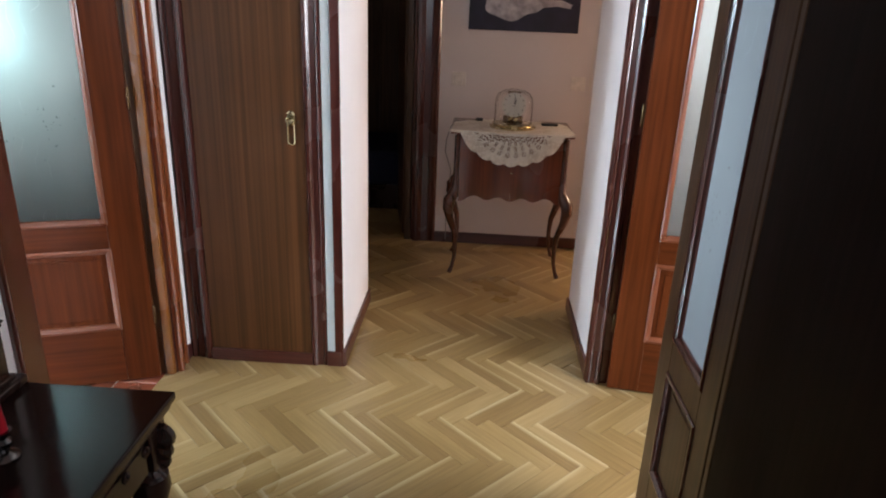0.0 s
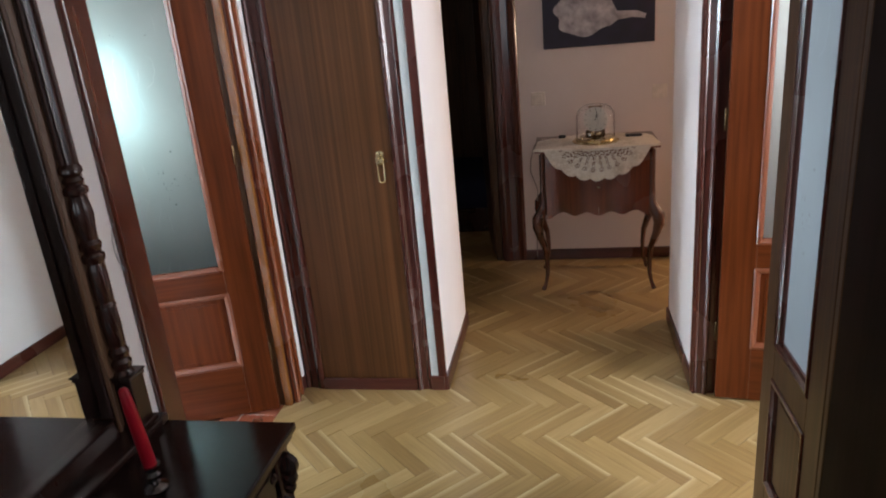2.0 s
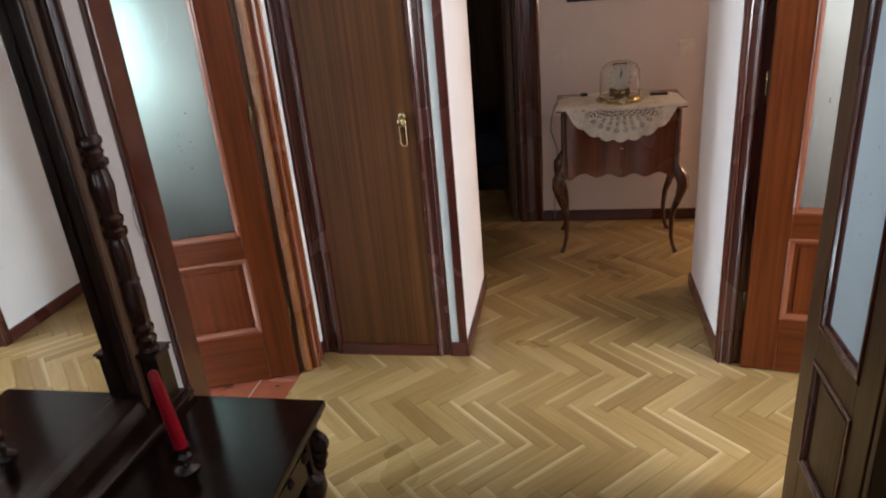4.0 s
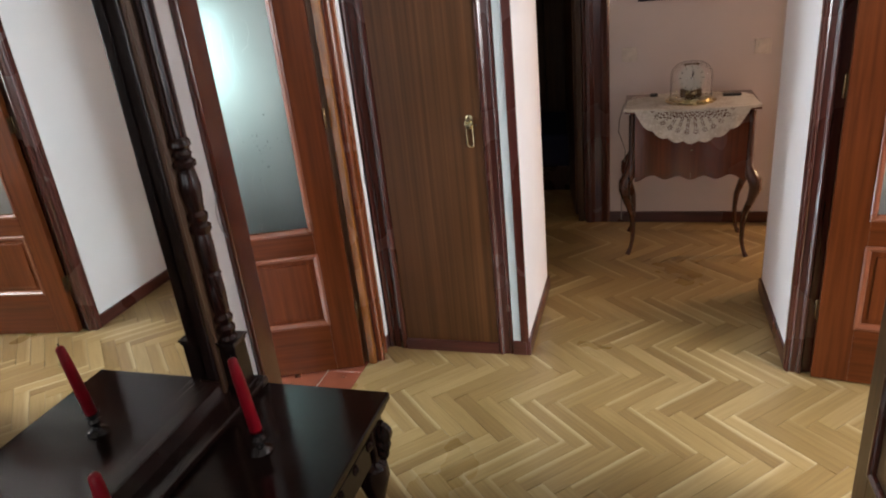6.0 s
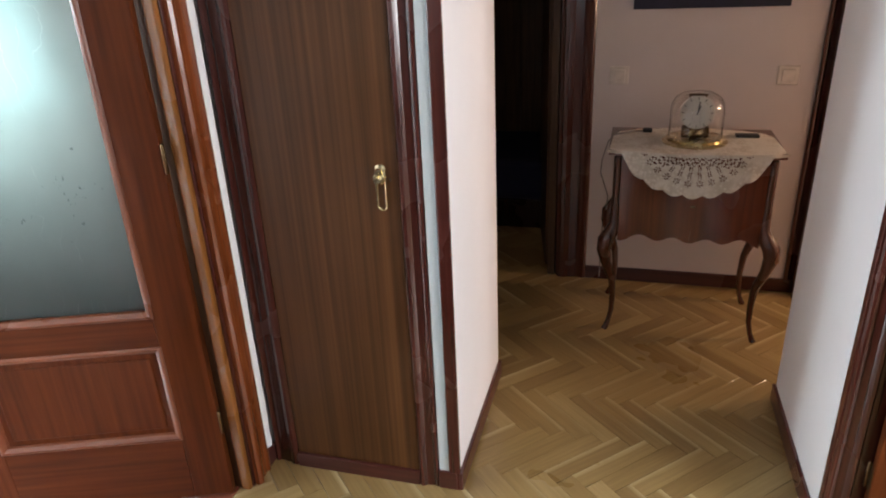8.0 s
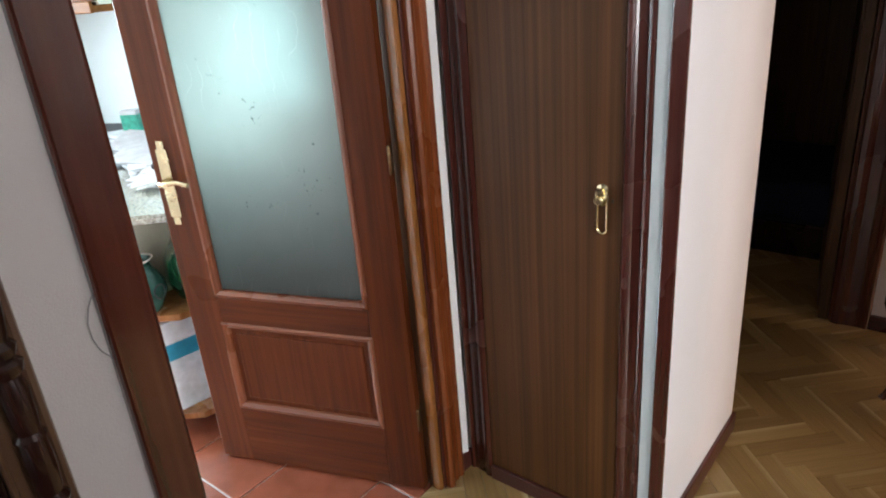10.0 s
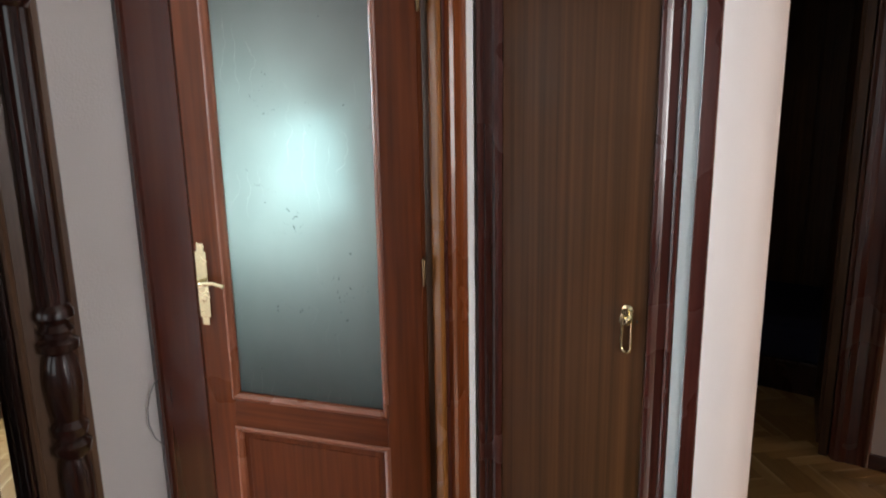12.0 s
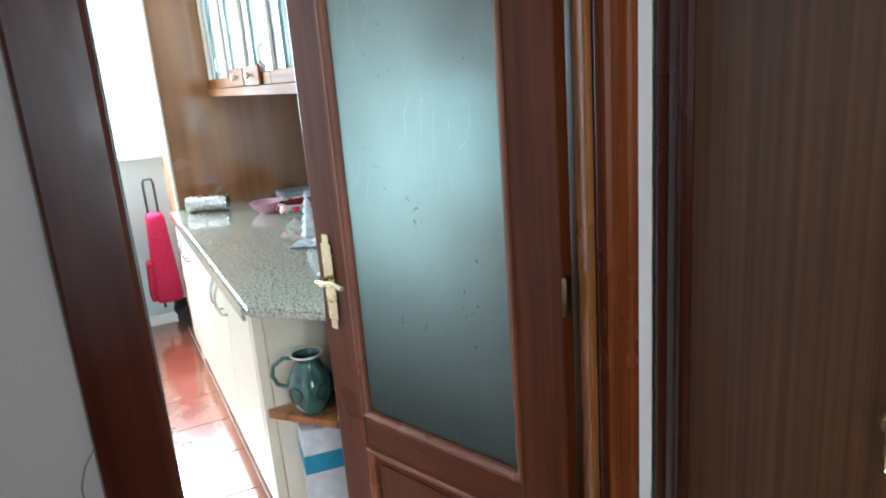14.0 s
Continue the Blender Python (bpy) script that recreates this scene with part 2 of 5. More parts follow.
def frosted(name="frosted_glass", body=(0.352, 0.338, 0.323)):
    m, n, l, b = material(name, 0.5)
    sp, _ = noise_tex(n, l, 16, (1, 1, 0.5), 6)
    big, _ = noise_tex(n, l, 2.0, (1, 1, 1), 3)
    b.inputs["Base Color"].default_value = (0.84, 0.91, 0.89, 1)
    b.inputs["Transmission Weight"].default_value = 1.0
    b.inputs["IOR"].default_value = 1.35
    rr = ramp(n, l, big.outputs[0], [(0.3, (0.42,) * 3), (0.7, (0.55,) * 3)])
    l.new(rr.outputs[0], b.inputs["Roughness"])
    tr = n.new("ShaderNodeBsdfTranslucent")
    spk, _ = noise_tex(n, l, 34, (1, 1, 1), 3)
    zone, _ = noise_tex(n, l, 4, (1, 1, 1), 2)
    dots = ramp(n, l, spk.outputs[0], [(0.245, (0.12, 0.12, 0.12)), (0.275, (1, 1, 1))]).outputs[0]
    flecks, _ = noise_tex(n, l, 95, (1, 1, 0.7), 2)
    patch, _ = noise_tex(n, l, 5.5, (1, 1, 1), 1)
    fleck = ramp(n, l, flecks.outputs[0], [(0.31, (0.12, 0.12, 0.12)), (0.345, (1, 1, 1))]).outputs[0]
    pm = ramp(n, l, patch.outputs[0], [(0.60, (0, 0, 0)), (0.66, (1, 1, 1))]).outputs[0]
    dots = mix(n, l, "MULTIPLY", dots, fleck, pm)
    sm2, _ = noise_tex(n, l, 3.2, (1, 1, 0.7), 4)
    smear = ramp(n, l, sm2.outputs[0], [(0.35, (0.86, 0.85, 0.85)), (0.65, (1.04, 1.04, 1.04))]).outputs[0]
    dots = mix(n, l, "MULTIPLY", dots, smear, 1.0)
    hair = n.new("ShaderNodeTexWave")
    hair.inputs["Scale"].default_value, hair.inputs["Distortion"].default_value, hair.inputs["Detail"].default_value = 7.0, 11, 4
    hc = n.new("ShaderNodeTexCoord")
    l.new(hc.outputs["Object"], hair.inputs["Vector"])
    lines = ramp(n, l, hair.outputs[0], [(0.0, (1.42, 1.42, 1.42)), (0.010, (1, 1, 1))]).outputs[0]
    zm = ramp(n, l, zone.outputs[0], [(0.53, (0, 0, 0)), (0.64, (1, 1, 1))]).outputs[0]
    marks = mix(n, l, "MULTIPLY", (1.0, 1.0, 1.0), lines, zm)
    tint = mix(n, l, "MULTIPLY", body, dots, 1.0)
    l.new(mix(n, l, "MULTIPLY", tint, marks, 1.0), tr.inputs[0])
    ms = n.new("ShaderNodeMixShader")
    ms.inputs[0].default_value = 0.84
    l.new(b.outputs[0], ms.inputs[1])
    l.new(tr.outputs[0], ms.inputs[2])
    l.new(ms.outputs[0], n["Material Output"].inputs[0])
    bump(n, l, b, sp.outputs[0], 0.08, 0.002)
    return m


M_FROST = frosted()
# copy for door_3: weaker, bluish daylight through the pane is put into its tint
M_FROST_DIM = frosted("frosted_glass_dimmed", (0.098, 0.122, 0.140))


def mirror_mat():
    m, n, l, b = material("silvered_mirror", 0.01, 1.0)
    b.inputs["Base Color"].default_value = (0.86, 0.88, 0.86, 1)
    return m


M_MIRROR = mirror_mat()


def emit(name, colour, strength):
    m = bpy.data.materials.new(name)
    m.use_nodes = True
    n, l = m.node_tree.nodes, m.node_tree.links
    e = n.new("ShaderNodeEmission")
    e.inputs[0].default_value, e.inputs[1].default_value = (*colour, 1), strength
    l.new(e.outputs[0], n["Material Output"].inputs[0])
    return m


M_DAY = emit("outdoor_daylight", (0.95, 1.0, 1.0), 4.0)
M_DUSK = emit("courtyard_daylight", (0.9, 0.96, 1.0), 0.7)

gn, gl = M_GLOSS.node_tree.nodes, M_GLOSS.node_tree.links
wav, _ = noise_tex(gn, gl, 8, (1, 1, 0.6), 2)
bump(gn, gl, gn["Principled BSDF"], wav.outputs[0], 0.8, 0.008)

# ---------- mesh helpers ----------


def mesh_ob(name, bm, mat, smooth=False):
    me = bpy.data.meshes.new(name)
    bm.normal_update()
    bm.to_mesh(me)
    bm.free()
    for m in (mat if isinstance(mat, (list, tuple)) else [mat]):
        me.materials.append(m)
    if smooth:
        for p in me.polygons:
            p.use_smooth = True
        me.set_sharp_from_angle(angle=radians(38))
    return new(name, me)


def part(name, bm, mat, parent, label="", smooth=False):
    ob = mesh_ob(name, bm, mat, smooth)
    ob.parent = parent
    return tagged(ob, label) if label else ob


def thing(name, label, category, m=None, group=""):
    ob = new(name)
    ob.empty_display_size = 0.1
    if m is not None:
        ob.matrix_world = m
    return tagged(ob, label, category, group)


def add_box(bm, x0, x1, y0, y1, z0, z1, bevel=0.0, seg=2, m=None):
    before = set(bm.verts) if m is not None else set()
    made = bmesh.ops.create_cube(bm, size=1.0)["verts"]
    for v in made:
        v.co = Vector((x0 + (v.co.x + 0.5) * (x1 - x0), y0 + (v.co.y + 0.5) * (y1 - y0), z0 + (v.co.z + 0.5) * (z1 - z0)))
    if bevel > 0:
        edges = list({e for v in made for e in v.link_edges})
        made = []
        bmesh.ops.bevel(bm, geom=edges, offset=bevel, segments=seg, affect="EDGES", profile=0.5)
    if m is not None:
        bmesh.ops.transform(bm, matrix=m, verts=[v for v in bm.verts if v not in before])


def box(x0, x1, y0, y1, z0, z1, bevel=0.0, seg=2):
    bm = bmesh.new()
    add_box(bm, x0, x1, y0, y1, z0, z1, bevel, seg)
    return bm


def add_lathe(bm, profile, centre=(0, 0, 0), steps=24, m=None, shell=False):
    """Turns rows of (radius, height) about an upright axis."""
    rings = []
    for r, z in profile:
        ring = []
        for k in range(steps):
            a = 2 * math.pi * k / steps
            p = Vector((r * math.cos(a), r * math.sin(a), z))
            p = m @ p if m is not None else p
            ring.append(bm.verts.new(p + Vector(centre)))
        rings.append(ring)
    for a, b in zip(rings, rings[1:]):
        for k in range(steps):
            j = (k + 1) % steps
            bm.faces.new((a[k], a[j], b[j], b[k]))
    if shell:
        for k in range(steps):
            j = (k + 1) % steps
            bm.faces.new((rings[-1][k], rings[-1][j], rings[0][j], rings[0][k]))
        return
    for ring, flip in ((rings[0], True), (rings[-1], False)):
        bm.faces.new(ring[::-1] if flip else ring)


def lathe(profile, centre=(0, 0, 0), steps=24):
    bm = bmesh.new()
    add_lathe(bm, profile, centre, steps)
    return bm


def add_prism(bm, outline, fn0, fn1):
    """Joins one outline, placed by two functions, into a closed bar."""
    a = [bm.verts.new(fn0(*p)) for p in outline]
    b = [bm.verts.new(fn1(*p)) for p in outline]
    k = len(outline)
    for i in range(k):
        j = (i + 1) % k
        bm.faces.new((a[i], a[j], b[j], b[i]))
    bm.faces.new(a[::-1])
    bm.faces.new(b)
    bmesh.ops.recalc_face_normals(bm, faces=bm.faces)


def tube(points, radius, steps=8, taper=None):
    bm = bmesh.new()
    add_tube(bm, points, radius, steps, taper)
    return bm


def add_tube(bm, points, radius, steps=8, taper=None):
    pts = [Vector(p) for p in points]
    rings = []
    d = (pts[1] - pts[0]).normalized()
    side = d.orthogonal().normalized()
    for i, p in enumerate(pts):
        d = (pts[min(i + 1, len(pts) - 1)] - pts[max(i - 1, 0)]).normalized()
        side = (side - d * side.dot(d)).normalized()
        up = side.cross(d).normalized()
        r = radius if taper is None else taper[i]
        rings.append([bm.verts.new(p + side * r * math.cos(2 * math.pi * k / steps) + up * r * math.sin(2 * math.pi * k / steps)) for k in range(steps)])
    for a, b in zip(rings, rings[1:]):
        for k in range(steps):
            j = (k + 1) % steps
            bm.faces.new((a[k], a[j], b[j], b[k]))
    bm.faces.new(rings[0][::-1])
    bm.faces.new(rings[-1])
    bmesh.ops.recalc_face_normals(bm, faces=bm.faces)


FLAT = [(0, 0), (0, 0.012), (0.03, 0.018), (0.08, 0.020), (0.90, 0.020), (0.97, 0.017), (1.0, 0.010), (1.0, 0)]
CASING = [(0, 0), (0, 0.008), (0.06, 0.016), (0.14, 0.018), (0.2, 0.013), (0.3, 0.011), (0.36, 0.013), (0.62, 0.015), (0.68, 0.019), (0.78, 0.024), (0.9, 0.024), (1.0, 0.018), (1.0, 0)]


def moulding(width, origin, across, out, z0, z1, mat, name, parent=None, label="", shape=None):
    """An upright moulded strip: across and out are unit vectors."""
    bm = bmesh.new()
    o, a, u = Vector(origin), Vector(across), Vector(out)

    def at(z):
        return lambda s, t: o + a * (s * width) + u * t + Vector((0, 0, z))
    add_prism(bm, shape or CASING, at(z0), at(z1))
    ob = mesh_ob(name, bm, mat)
    if parent is not None:
        ob.parent = parent
    return tagged(ob, label) if label else ob


def head(width, origin, along, length, out, mat, name, parent):
    """The moulded strip over an opening."""
    bm = bmesh.new()
    o, a, u = Vector(origin), Vector(along), Vector(out)

    def at(d):
        return lambda s, t: o + a * d + u * t + Vector((0, 0, s * width))
    add_prism(bm, CASING, at(0), at(length))
    ob = mesh_ob(name, bm, mat)
    ob.parent = parent
    return ob

# ---------- the setting ----------


H = 2.5
ZB = -0.12


def wall(name, x0, x1, y0, y1, z0=ZB, z1=H, mat=None, label="white plastered wall"):
    ob = mesh_ob(name, box(x0, x1, y0, y1, z0, z1), mat or M_WALL)
    return tagged(ob, label, "wall", kind="structure")


floor = tagged(mesh_ob("floor", box(-1.4, 3.3, -4.7, 3.6, ZB, -0.009), M_BASE), "herringbone oak parquet floor", "floor", kind="structure")
kfloor = tagged(mesh_ob("kitchen_floor", box(-4.9, -0.66, -2.3, 0.95, ZB + 0.004, -0.006), M_GROUT), "red terracotta tiled kitchen floor", "floor", kind="structure")
tagged(mesh_ob("ceiling", box(-5.0, 3.5, -4.8, 3.7, H, H + 0.12), M_CEIL), "white painted ceiling", "ceiling", kind="structure")

LW = -0.655       # hall side of the left wall
J0, J1 = -0.905, -0.125  # kitchen doorway
wall("wall_left_near", LW - 0.11, LW, -4.6, J0, label="white plastered wall beside the mirror")
wall("wall_left_far", LW - 0.11, LW, J1, 0.64, label="narrow strip of white wall beside the closet")
wall("wall_left_over_door", LW - 0.11, LW, J0, J1, 2.06, H)
wall("wall_closet_over", LW, -0.033, 0.0, 0.10, 2.10, H)
wall("wall_corridor_left", -0.033, 0.0, 0.004, 0.640, label="white plastered corridor wall")
wall("wall_closet_back", LW, -0.033, 0.54, 0.640)
wall("wall_end", 0.268, 1.37, 1.605, 1.70, mat=M_WALLB, label="pinkish white end wall of the corridor")
wall("wall_end_left", -1.3, -0.5, 1.605, 1.70)
wall("wall_end_over", -0.5, 0.268, 1.605, 1.70, 2.06, H)
wall("wall_lobby_left", -1.4, -1.3, 0.5, 3.5)
wall("wall_lobby_back", -1.3, LW - 0.11, 0.54, 0.640)
wall("wall_corridor_right", 1.014, 1.13, 0.0, 0.68, label="white plastered corridor wall")
wall("wall_lobby_divider", 1.13, 3.2, 0.60, 0.68)
wall("wall_lobby_right", 1.25, 1.37, 0.68, 0.78)
wall("wall_lobby_right_over", 1.25, 1.37, 0.78, 1.54, 2.06, H)
wall("wall_lobby_right_end", 1.25, 1.37, 1.54, 1.605)
wall("wall_hall_end", 1.87, 3.2, 0.0, 0.10)
wall("wall_hall_end_over", 1.13, 1.87, 0.0, 0.10, 2.08, H)
wall("wall_right_far_north", 3.2, 3.32, -0.05, 1.9)
wall("wall_right_far_south", 3.2, 3.32, -4.6, -2.05)
wall("wall_right_far_sill", 3.2, 3.32, -2.05, -0.05, ZB, 0.85)
wall("wall_right_far_over", 3.2, 3.32, -2.05, -0.05, 2.25, H)
wall("wall_right_hall", 1.72, 1.84, -4.6, -1.25)
wall("wall_south_left", -0.77, -0.2, -4.72, -4.6)
wall("wall_south_right", 1.2, 3.32, -4.72, -4.6)
wall("wall_south_sill", -0.2, 1.2, -4.72, -4.6, ZB, 0.9)
wall("wall_south_over", -0.2, 1.2, -4.72, -4.6, 2.25, H)
wall("wall_bedroom_back", -1.4, 1.4, 3.5, 3.6)
wall("wall_bedroom_right", 1.3, 1.4, 1.70, 3.5)
wall("wall_endroom_back", 1.37, 3.2, 1.605, 1.70)
# kitchen shell
wall("kitchen_wall_north_return", -1.60, -1.42, -0.03, 0.07, mat=M_KTILE)
wall("kitchen_wall_north_a", -4.9, -1.60, 0.22, 0.32, mat=M_KTILE, label="light tiled kitchen wall")
wall("kitchen_wall_north_b", -0.88, LW - 0.11, -0.03, 0.07, mat=M_KTILE)
# unseen opening, made up behind the door leaf for the glow in its pane
wall("kitchen_wall_north_sill", -1.42, -0.88, -0.03, 0.07, ZB, 1.12)
wall("kitchen_wall_north_over", -1.42, -0.88, -0.03, 0.07, 1.72, H)
wall("kitchen_wall_south", -4.9, LW - 0.11, -2.4, -2.3)
wall("kitchen_wall_west_a", -4.9, -4.8, -2.3, -2.15, mat=M_KTILE)
wall("kitchen_wall_west_b", -4.9, -4.8, -0.5, 0.22, mat=M_KTILE)
wall("kitchen_wall_west_sill", -4.9, -4.8, -2.15, -0.5, ZB, 1.15, mat=M_KTILE)
wall("kitchen_wall_west_over", -4.9, -4.8, -2.15, -0.5, 2.3, H, mat=M_KTILE)

for nm, pts in (("backdrop_kitchen", (-5.6, -5.58, -2.6, 0.6)), ("backdrop_right", (4.3, 4.32, -3.2, 0.4))):
    tagged(mesh_ob(nm, box(*pts, 0.3, 3.4), M_DAY), "bright daylight sheet behind a wall opening", "sky", kind="structure")
tagged(mesh_ob("backdrop_south", box(-1.5, 2.5, -5.6, -5.58, 0.3, 3.4), M_DUSK), "bright daylight sheet behind a wall opening", "sky", kind="structure")
# added bright sheet and shaft walls behind that made-up opening
tagged(mesh_ob("glow_sheet_north", box(-1.46, -0.80, 0.40, 0.42, 0.8, 2.0), M_DAY), "bright daylight sheet behind a wall opening", "sky", kind="structure")
wall("wall_shaft_west", -1.6, -1.48, 0.07, 0.665, mat=M_KTILE)
wall("wall_shaft_back", -1.6, -1.3, 0.565, 0.665)


def skirting(name, x0, x1, y0, y1, mat):
    bm = box(x0, x1, y0, y1, 0.0, 0.068, 0.003, 1)
    return tagged(mesh_ob(name, bm, mat), "dark red varnished wooden skirting board", "baseboard", kind="structure")


skirting("baseboard_corridor_left", -0.004, 0.011, -0.010, 0.652, M_TRIMY)
skirting("baseboard_corridor_right", 1.003, 1.016, 0.02, 0.690, M_TRIMY)
skirting("baseboard_end", 0.268, 1.25, 1.592, 1.607, M_TRIMX)
skirting("baseboard_corner", -0.066, -0.005, -0.012, 0.002, M_TRIMX)
skirting("baseboard_strip", LW - 0.002, LW + 0.012, -0.040, 0.010, M_TRIMY)
skirting("baseboard_left", LW - 0.002, LW + 0.012, -4.6, -0.990, M_TRIMY)
skirting("baseboard_hall_end", 1.95, 3.2, -0.013, 0.002, M_TRIMX)

# corner boards at the mouth of the corridor
t = thing("corner_trim", "dark red wooden corner strip beside a raw pale joint", "trim", pose(0, 0, 0))
t["kind"] = "structure"
part("board", box(-0.033, 0.003, -0.010, 0.005, 0.0, H - 0.01, 0.004, 2), M_TRIM, t)
part("filler_strip", box(-0.064, -0.0335, -0.004, 0.02, 0.0, H - 0.01), M_PALE, t, "pale rough filled plaster joint")

# ---------- doors ----------


def leaf(name, label, m, w, wood_z, wood_x, bead_z, bead_x, stile=0.12, handle=True, group="", glass=None, hinge_z=(0.28, 1.10, 1.82)):
    """A door leaf with a frosted pane above and a raised panel below; hinged at x = 0."""
    d = thing(name, label, "door", m, group)
    th, z0, z1 = 0.0175, 0.008, 2.03
    pz0, pz1, gz0, gz1 = 0.236, 0.552, 0.655, 1.905
    x0, x1 = stile, w - stile
    part("stile", box(0, x0, -th, th, z0, z1, 0.003), wood_z, d)
    part("stile", box(x1, w, -th, th, z0, z1, 0.003), wood_z, d)
    for a, b in ((z0, pz0), (pz1, gz0), (gz1, z1)):
        part("rail", box(x0, x1, -th + 0.0005, th - 0.0005, a, b, 0.001), wood_x, d)
    part("pane", box(x0 - 0.004, x1 + 0.004, -0.003, 0.003, gz0 - 0.004, gz1 + 0.004), glass or M_FROST, d, "frosted scratched glass pane")
    bm = bmesh.new()
    add_box(bm, x0 - 0.004, x1 + 0.004, -0.006, 0.006, pz0 - 0.004, pz1 + 0.004)
    add_box(bm, x0 + 0.035, x1 - 0.035, -0.0105, 0.0105, pz0 + 0.035, pz1 - 0.035, 0.004, 2)
    part("panel", bm, wood_z, d)
    for za, zb in ((pz0, pz1), (gz0, gz1)):
        for s in (-1, 1):
            outline = [(-0.006, 0.004), (-0.006, 0.0195), (-0.002, 0.0225), (0.004, 0.0225), (0.008, 0.019), (0.014, 0.015), (0.017, 0.008), (0.017, 0.003)]
            for e, sgn in ((x0, 1), (x1, -1)):
                bm = bmesh.new()
                add_prism(bm, outline, lambda p, q: Vector((e + sgn * p, s * q, za + max(p, -0.006))), lambda p, q: Vector((e + sgn * p, s * q, zb - max(p, -0.006))))
                part("bead", bm, bead_z, d, "lighter varnished glazing bead")
            for e, sgn in ((za, 1), (zb, -1)):
                bm = bmesh.new()
                add_prism(bm, outline, lambda p, q: Vector((x0 + p, s * q, e + sgn * p)), lambda p, q: Vector((x1 - p, s * q, e + sgn * p)))
                part("bead", bm, bead_x, d, "lighter varnished glazing bead")
    if handle:
        hx, hz = w - 0.045, 1.030
        for s in (-1, 1):
            bm = bmesh.new()
            add_box(bm, hx - 0.020, hx + 0.020, s * th, s * (th + 0.005), hz - 0.115, hz + 0.095, 0.002)
            add_box(bm, hx - 0.013, hx + 0.013, s * th, s * (th + 0.0045), hz - 0.14, hz + 0.12, 0.002)
            add_lathe(bm, [(0.012, 0), (0.012, 0.002), (0.004, 0.003)], (hx, s * (th + 0.004), hz - 0.055), 16, Matrix.Rotation(radians(-90 * s), 4, "X"))
            hn = part("handle_plate", bm, M_BRASS, d, "polished brass backplate")
            bm = bmesh.new()
            y = s * th
            add_tube(bm, [(hx, y, hz), (hx, y + s * 0.03, hz), (hx - 0.006, y + s * 0.044, hz), (hx - 0.03, y + s * 0.05, hz + 0.004), (hx - 0.07, y + s * 0.05, hz + 0.010), (hx - 0.105, y + s * 0.048, hz + 0.002)], 0.008, 12, [0.010, 0.008, 0.009, 0.008, 0.0065, 0.0075])
            part("handle_lever", bm, M_BRASS, hn, "polished brass lever", smooth=True)
    for hz in hinge_z:
        bm = lathe([(0.002, -0.040), (0.005, -0.036), (0.005, 0.036), (0.002, 0.040)], (-0.005, th + 0.001, hz), 10)
        add_box(bm, -0.0012, 0.0, -0.012, th - 0.002, hz - 0.038, hz + 0.038)
        part("hinge", bm, M_BRONZE, d, "aged bronze butt hinge", smooth=True)
    return d


kd = leaf("door_1", "red-brown glazed kitchen door standing ajar with brass handle", pose(-0.703, -0.1655, 0, 0, 0, 200.1), 0.76, M_RED, M_REDX, M_BEAD, M_BEADX)
leaf("door_2", "red-brown glazed door almost closed beside the corridor wall", pose(1.089, -0.036, 0, 0, 0, -8), 0.725, M_RED, M_REDX, M_BEAD, M_BEADX)
d3 = leaf("door_3", "narrow brown glazed leaf with dark beads beside the wardrobe", pose(1.063, -1.200, 0, 0, 0, 90), 0.43, M_BROWN, M_BROWN, M_TRIM, M_TRIM, stile=0.095, handle=False, glass=M_FROST_DIM, hinge_z=())
for ob in d3.children:
    if ob.name.startswith("pane") and not ob.name.startswith("panel"):
        ob.visible_shadow = False

# kitchen door frame
kf = thing("door_frame", "varnished moulded door frame of the kitchen doorway", "door frame")
kf["kind"] = "structure"
moulding(0.082, (LW, -0.042, 0), (0, -1, 0), (1, 0, 0), 0, 2.12, M_CASING, "casing", kf, "red-honey varnished moulded casing")
bm = bmesh.new()
wedge = [(LW - 0.002, -0.0415), (LW + 0.003, -0.0415), (LW + 0.0135, -0.0125), (LW + 0.0075, -0.0125), (LW - 0.002, 0.0)]
add_prism(bm, wedge, lambda x, y: Vector((x, y, 0.069)), lambda x, y: Vector((x, y, H - 0.01)))
part("filler_strip", bm, M_FILL, kf, "white plaster strip between casing and closet")
moulding(0.096, (LW, -0.990, 0), (0, 1, 0), (1, 0, 0), 0, 2.12, M_GLOSS, "casing", kf, "dark red glossy casing", FLAT)
head(0.08, (LW, -0.97, 2.03), (0, 1, 0), 0.93, (1, 0, 0), M_TRIM, "casing_head", kf)
# dark wood on this jamb stands in for the shadowed gap at the hinges
part("jamb", box(LW - 0.115, LW + 0.004, J1 - 0.010, J1 + 0.004, 0, 2.06, 0.002), M_TRIM, kf, "varnished jamb with rebate, darkened for the shadowed gap")
part("jamb", box(LW - 0.068, LW - 0.0335, J1 - 0.022, J1 - 0.0105, 0, 2.05, 0.004), M_BAR, kf, "brown varnished rebate strip")
part("jamb", box(LW - 0.033, LW + 0.002, J1 - 0.030, J1 - 0.0105, 0, 2.05, 0.006, 3), M_ORANGE, kf, "honey varnished rebate strip")
part("jamb", box(LW - 0.115, LW + 0.004, J0 - 0.004, J0 + 0.012, 0, 2.06, 0.002), M_TRIM, kf, "dark red jamb")
part("jamb_head", box(LW - 0.115, LW + 0.004, J0, J1, 2.03, 2.062, 0.002), M_TRIM, kf)
moulding(0.08, (LW - 0.11, -0.05, 0), (0, -1, 0), (-1, 0, 0), 0, 2.12, M_TRIM, "casing", kf)
moulding(0.058, (LW - 0.11, -0.96, 0), (0, 1, 0), (-1, 0, 0), 0, 2.12, M_TRIM, "casing", kf)

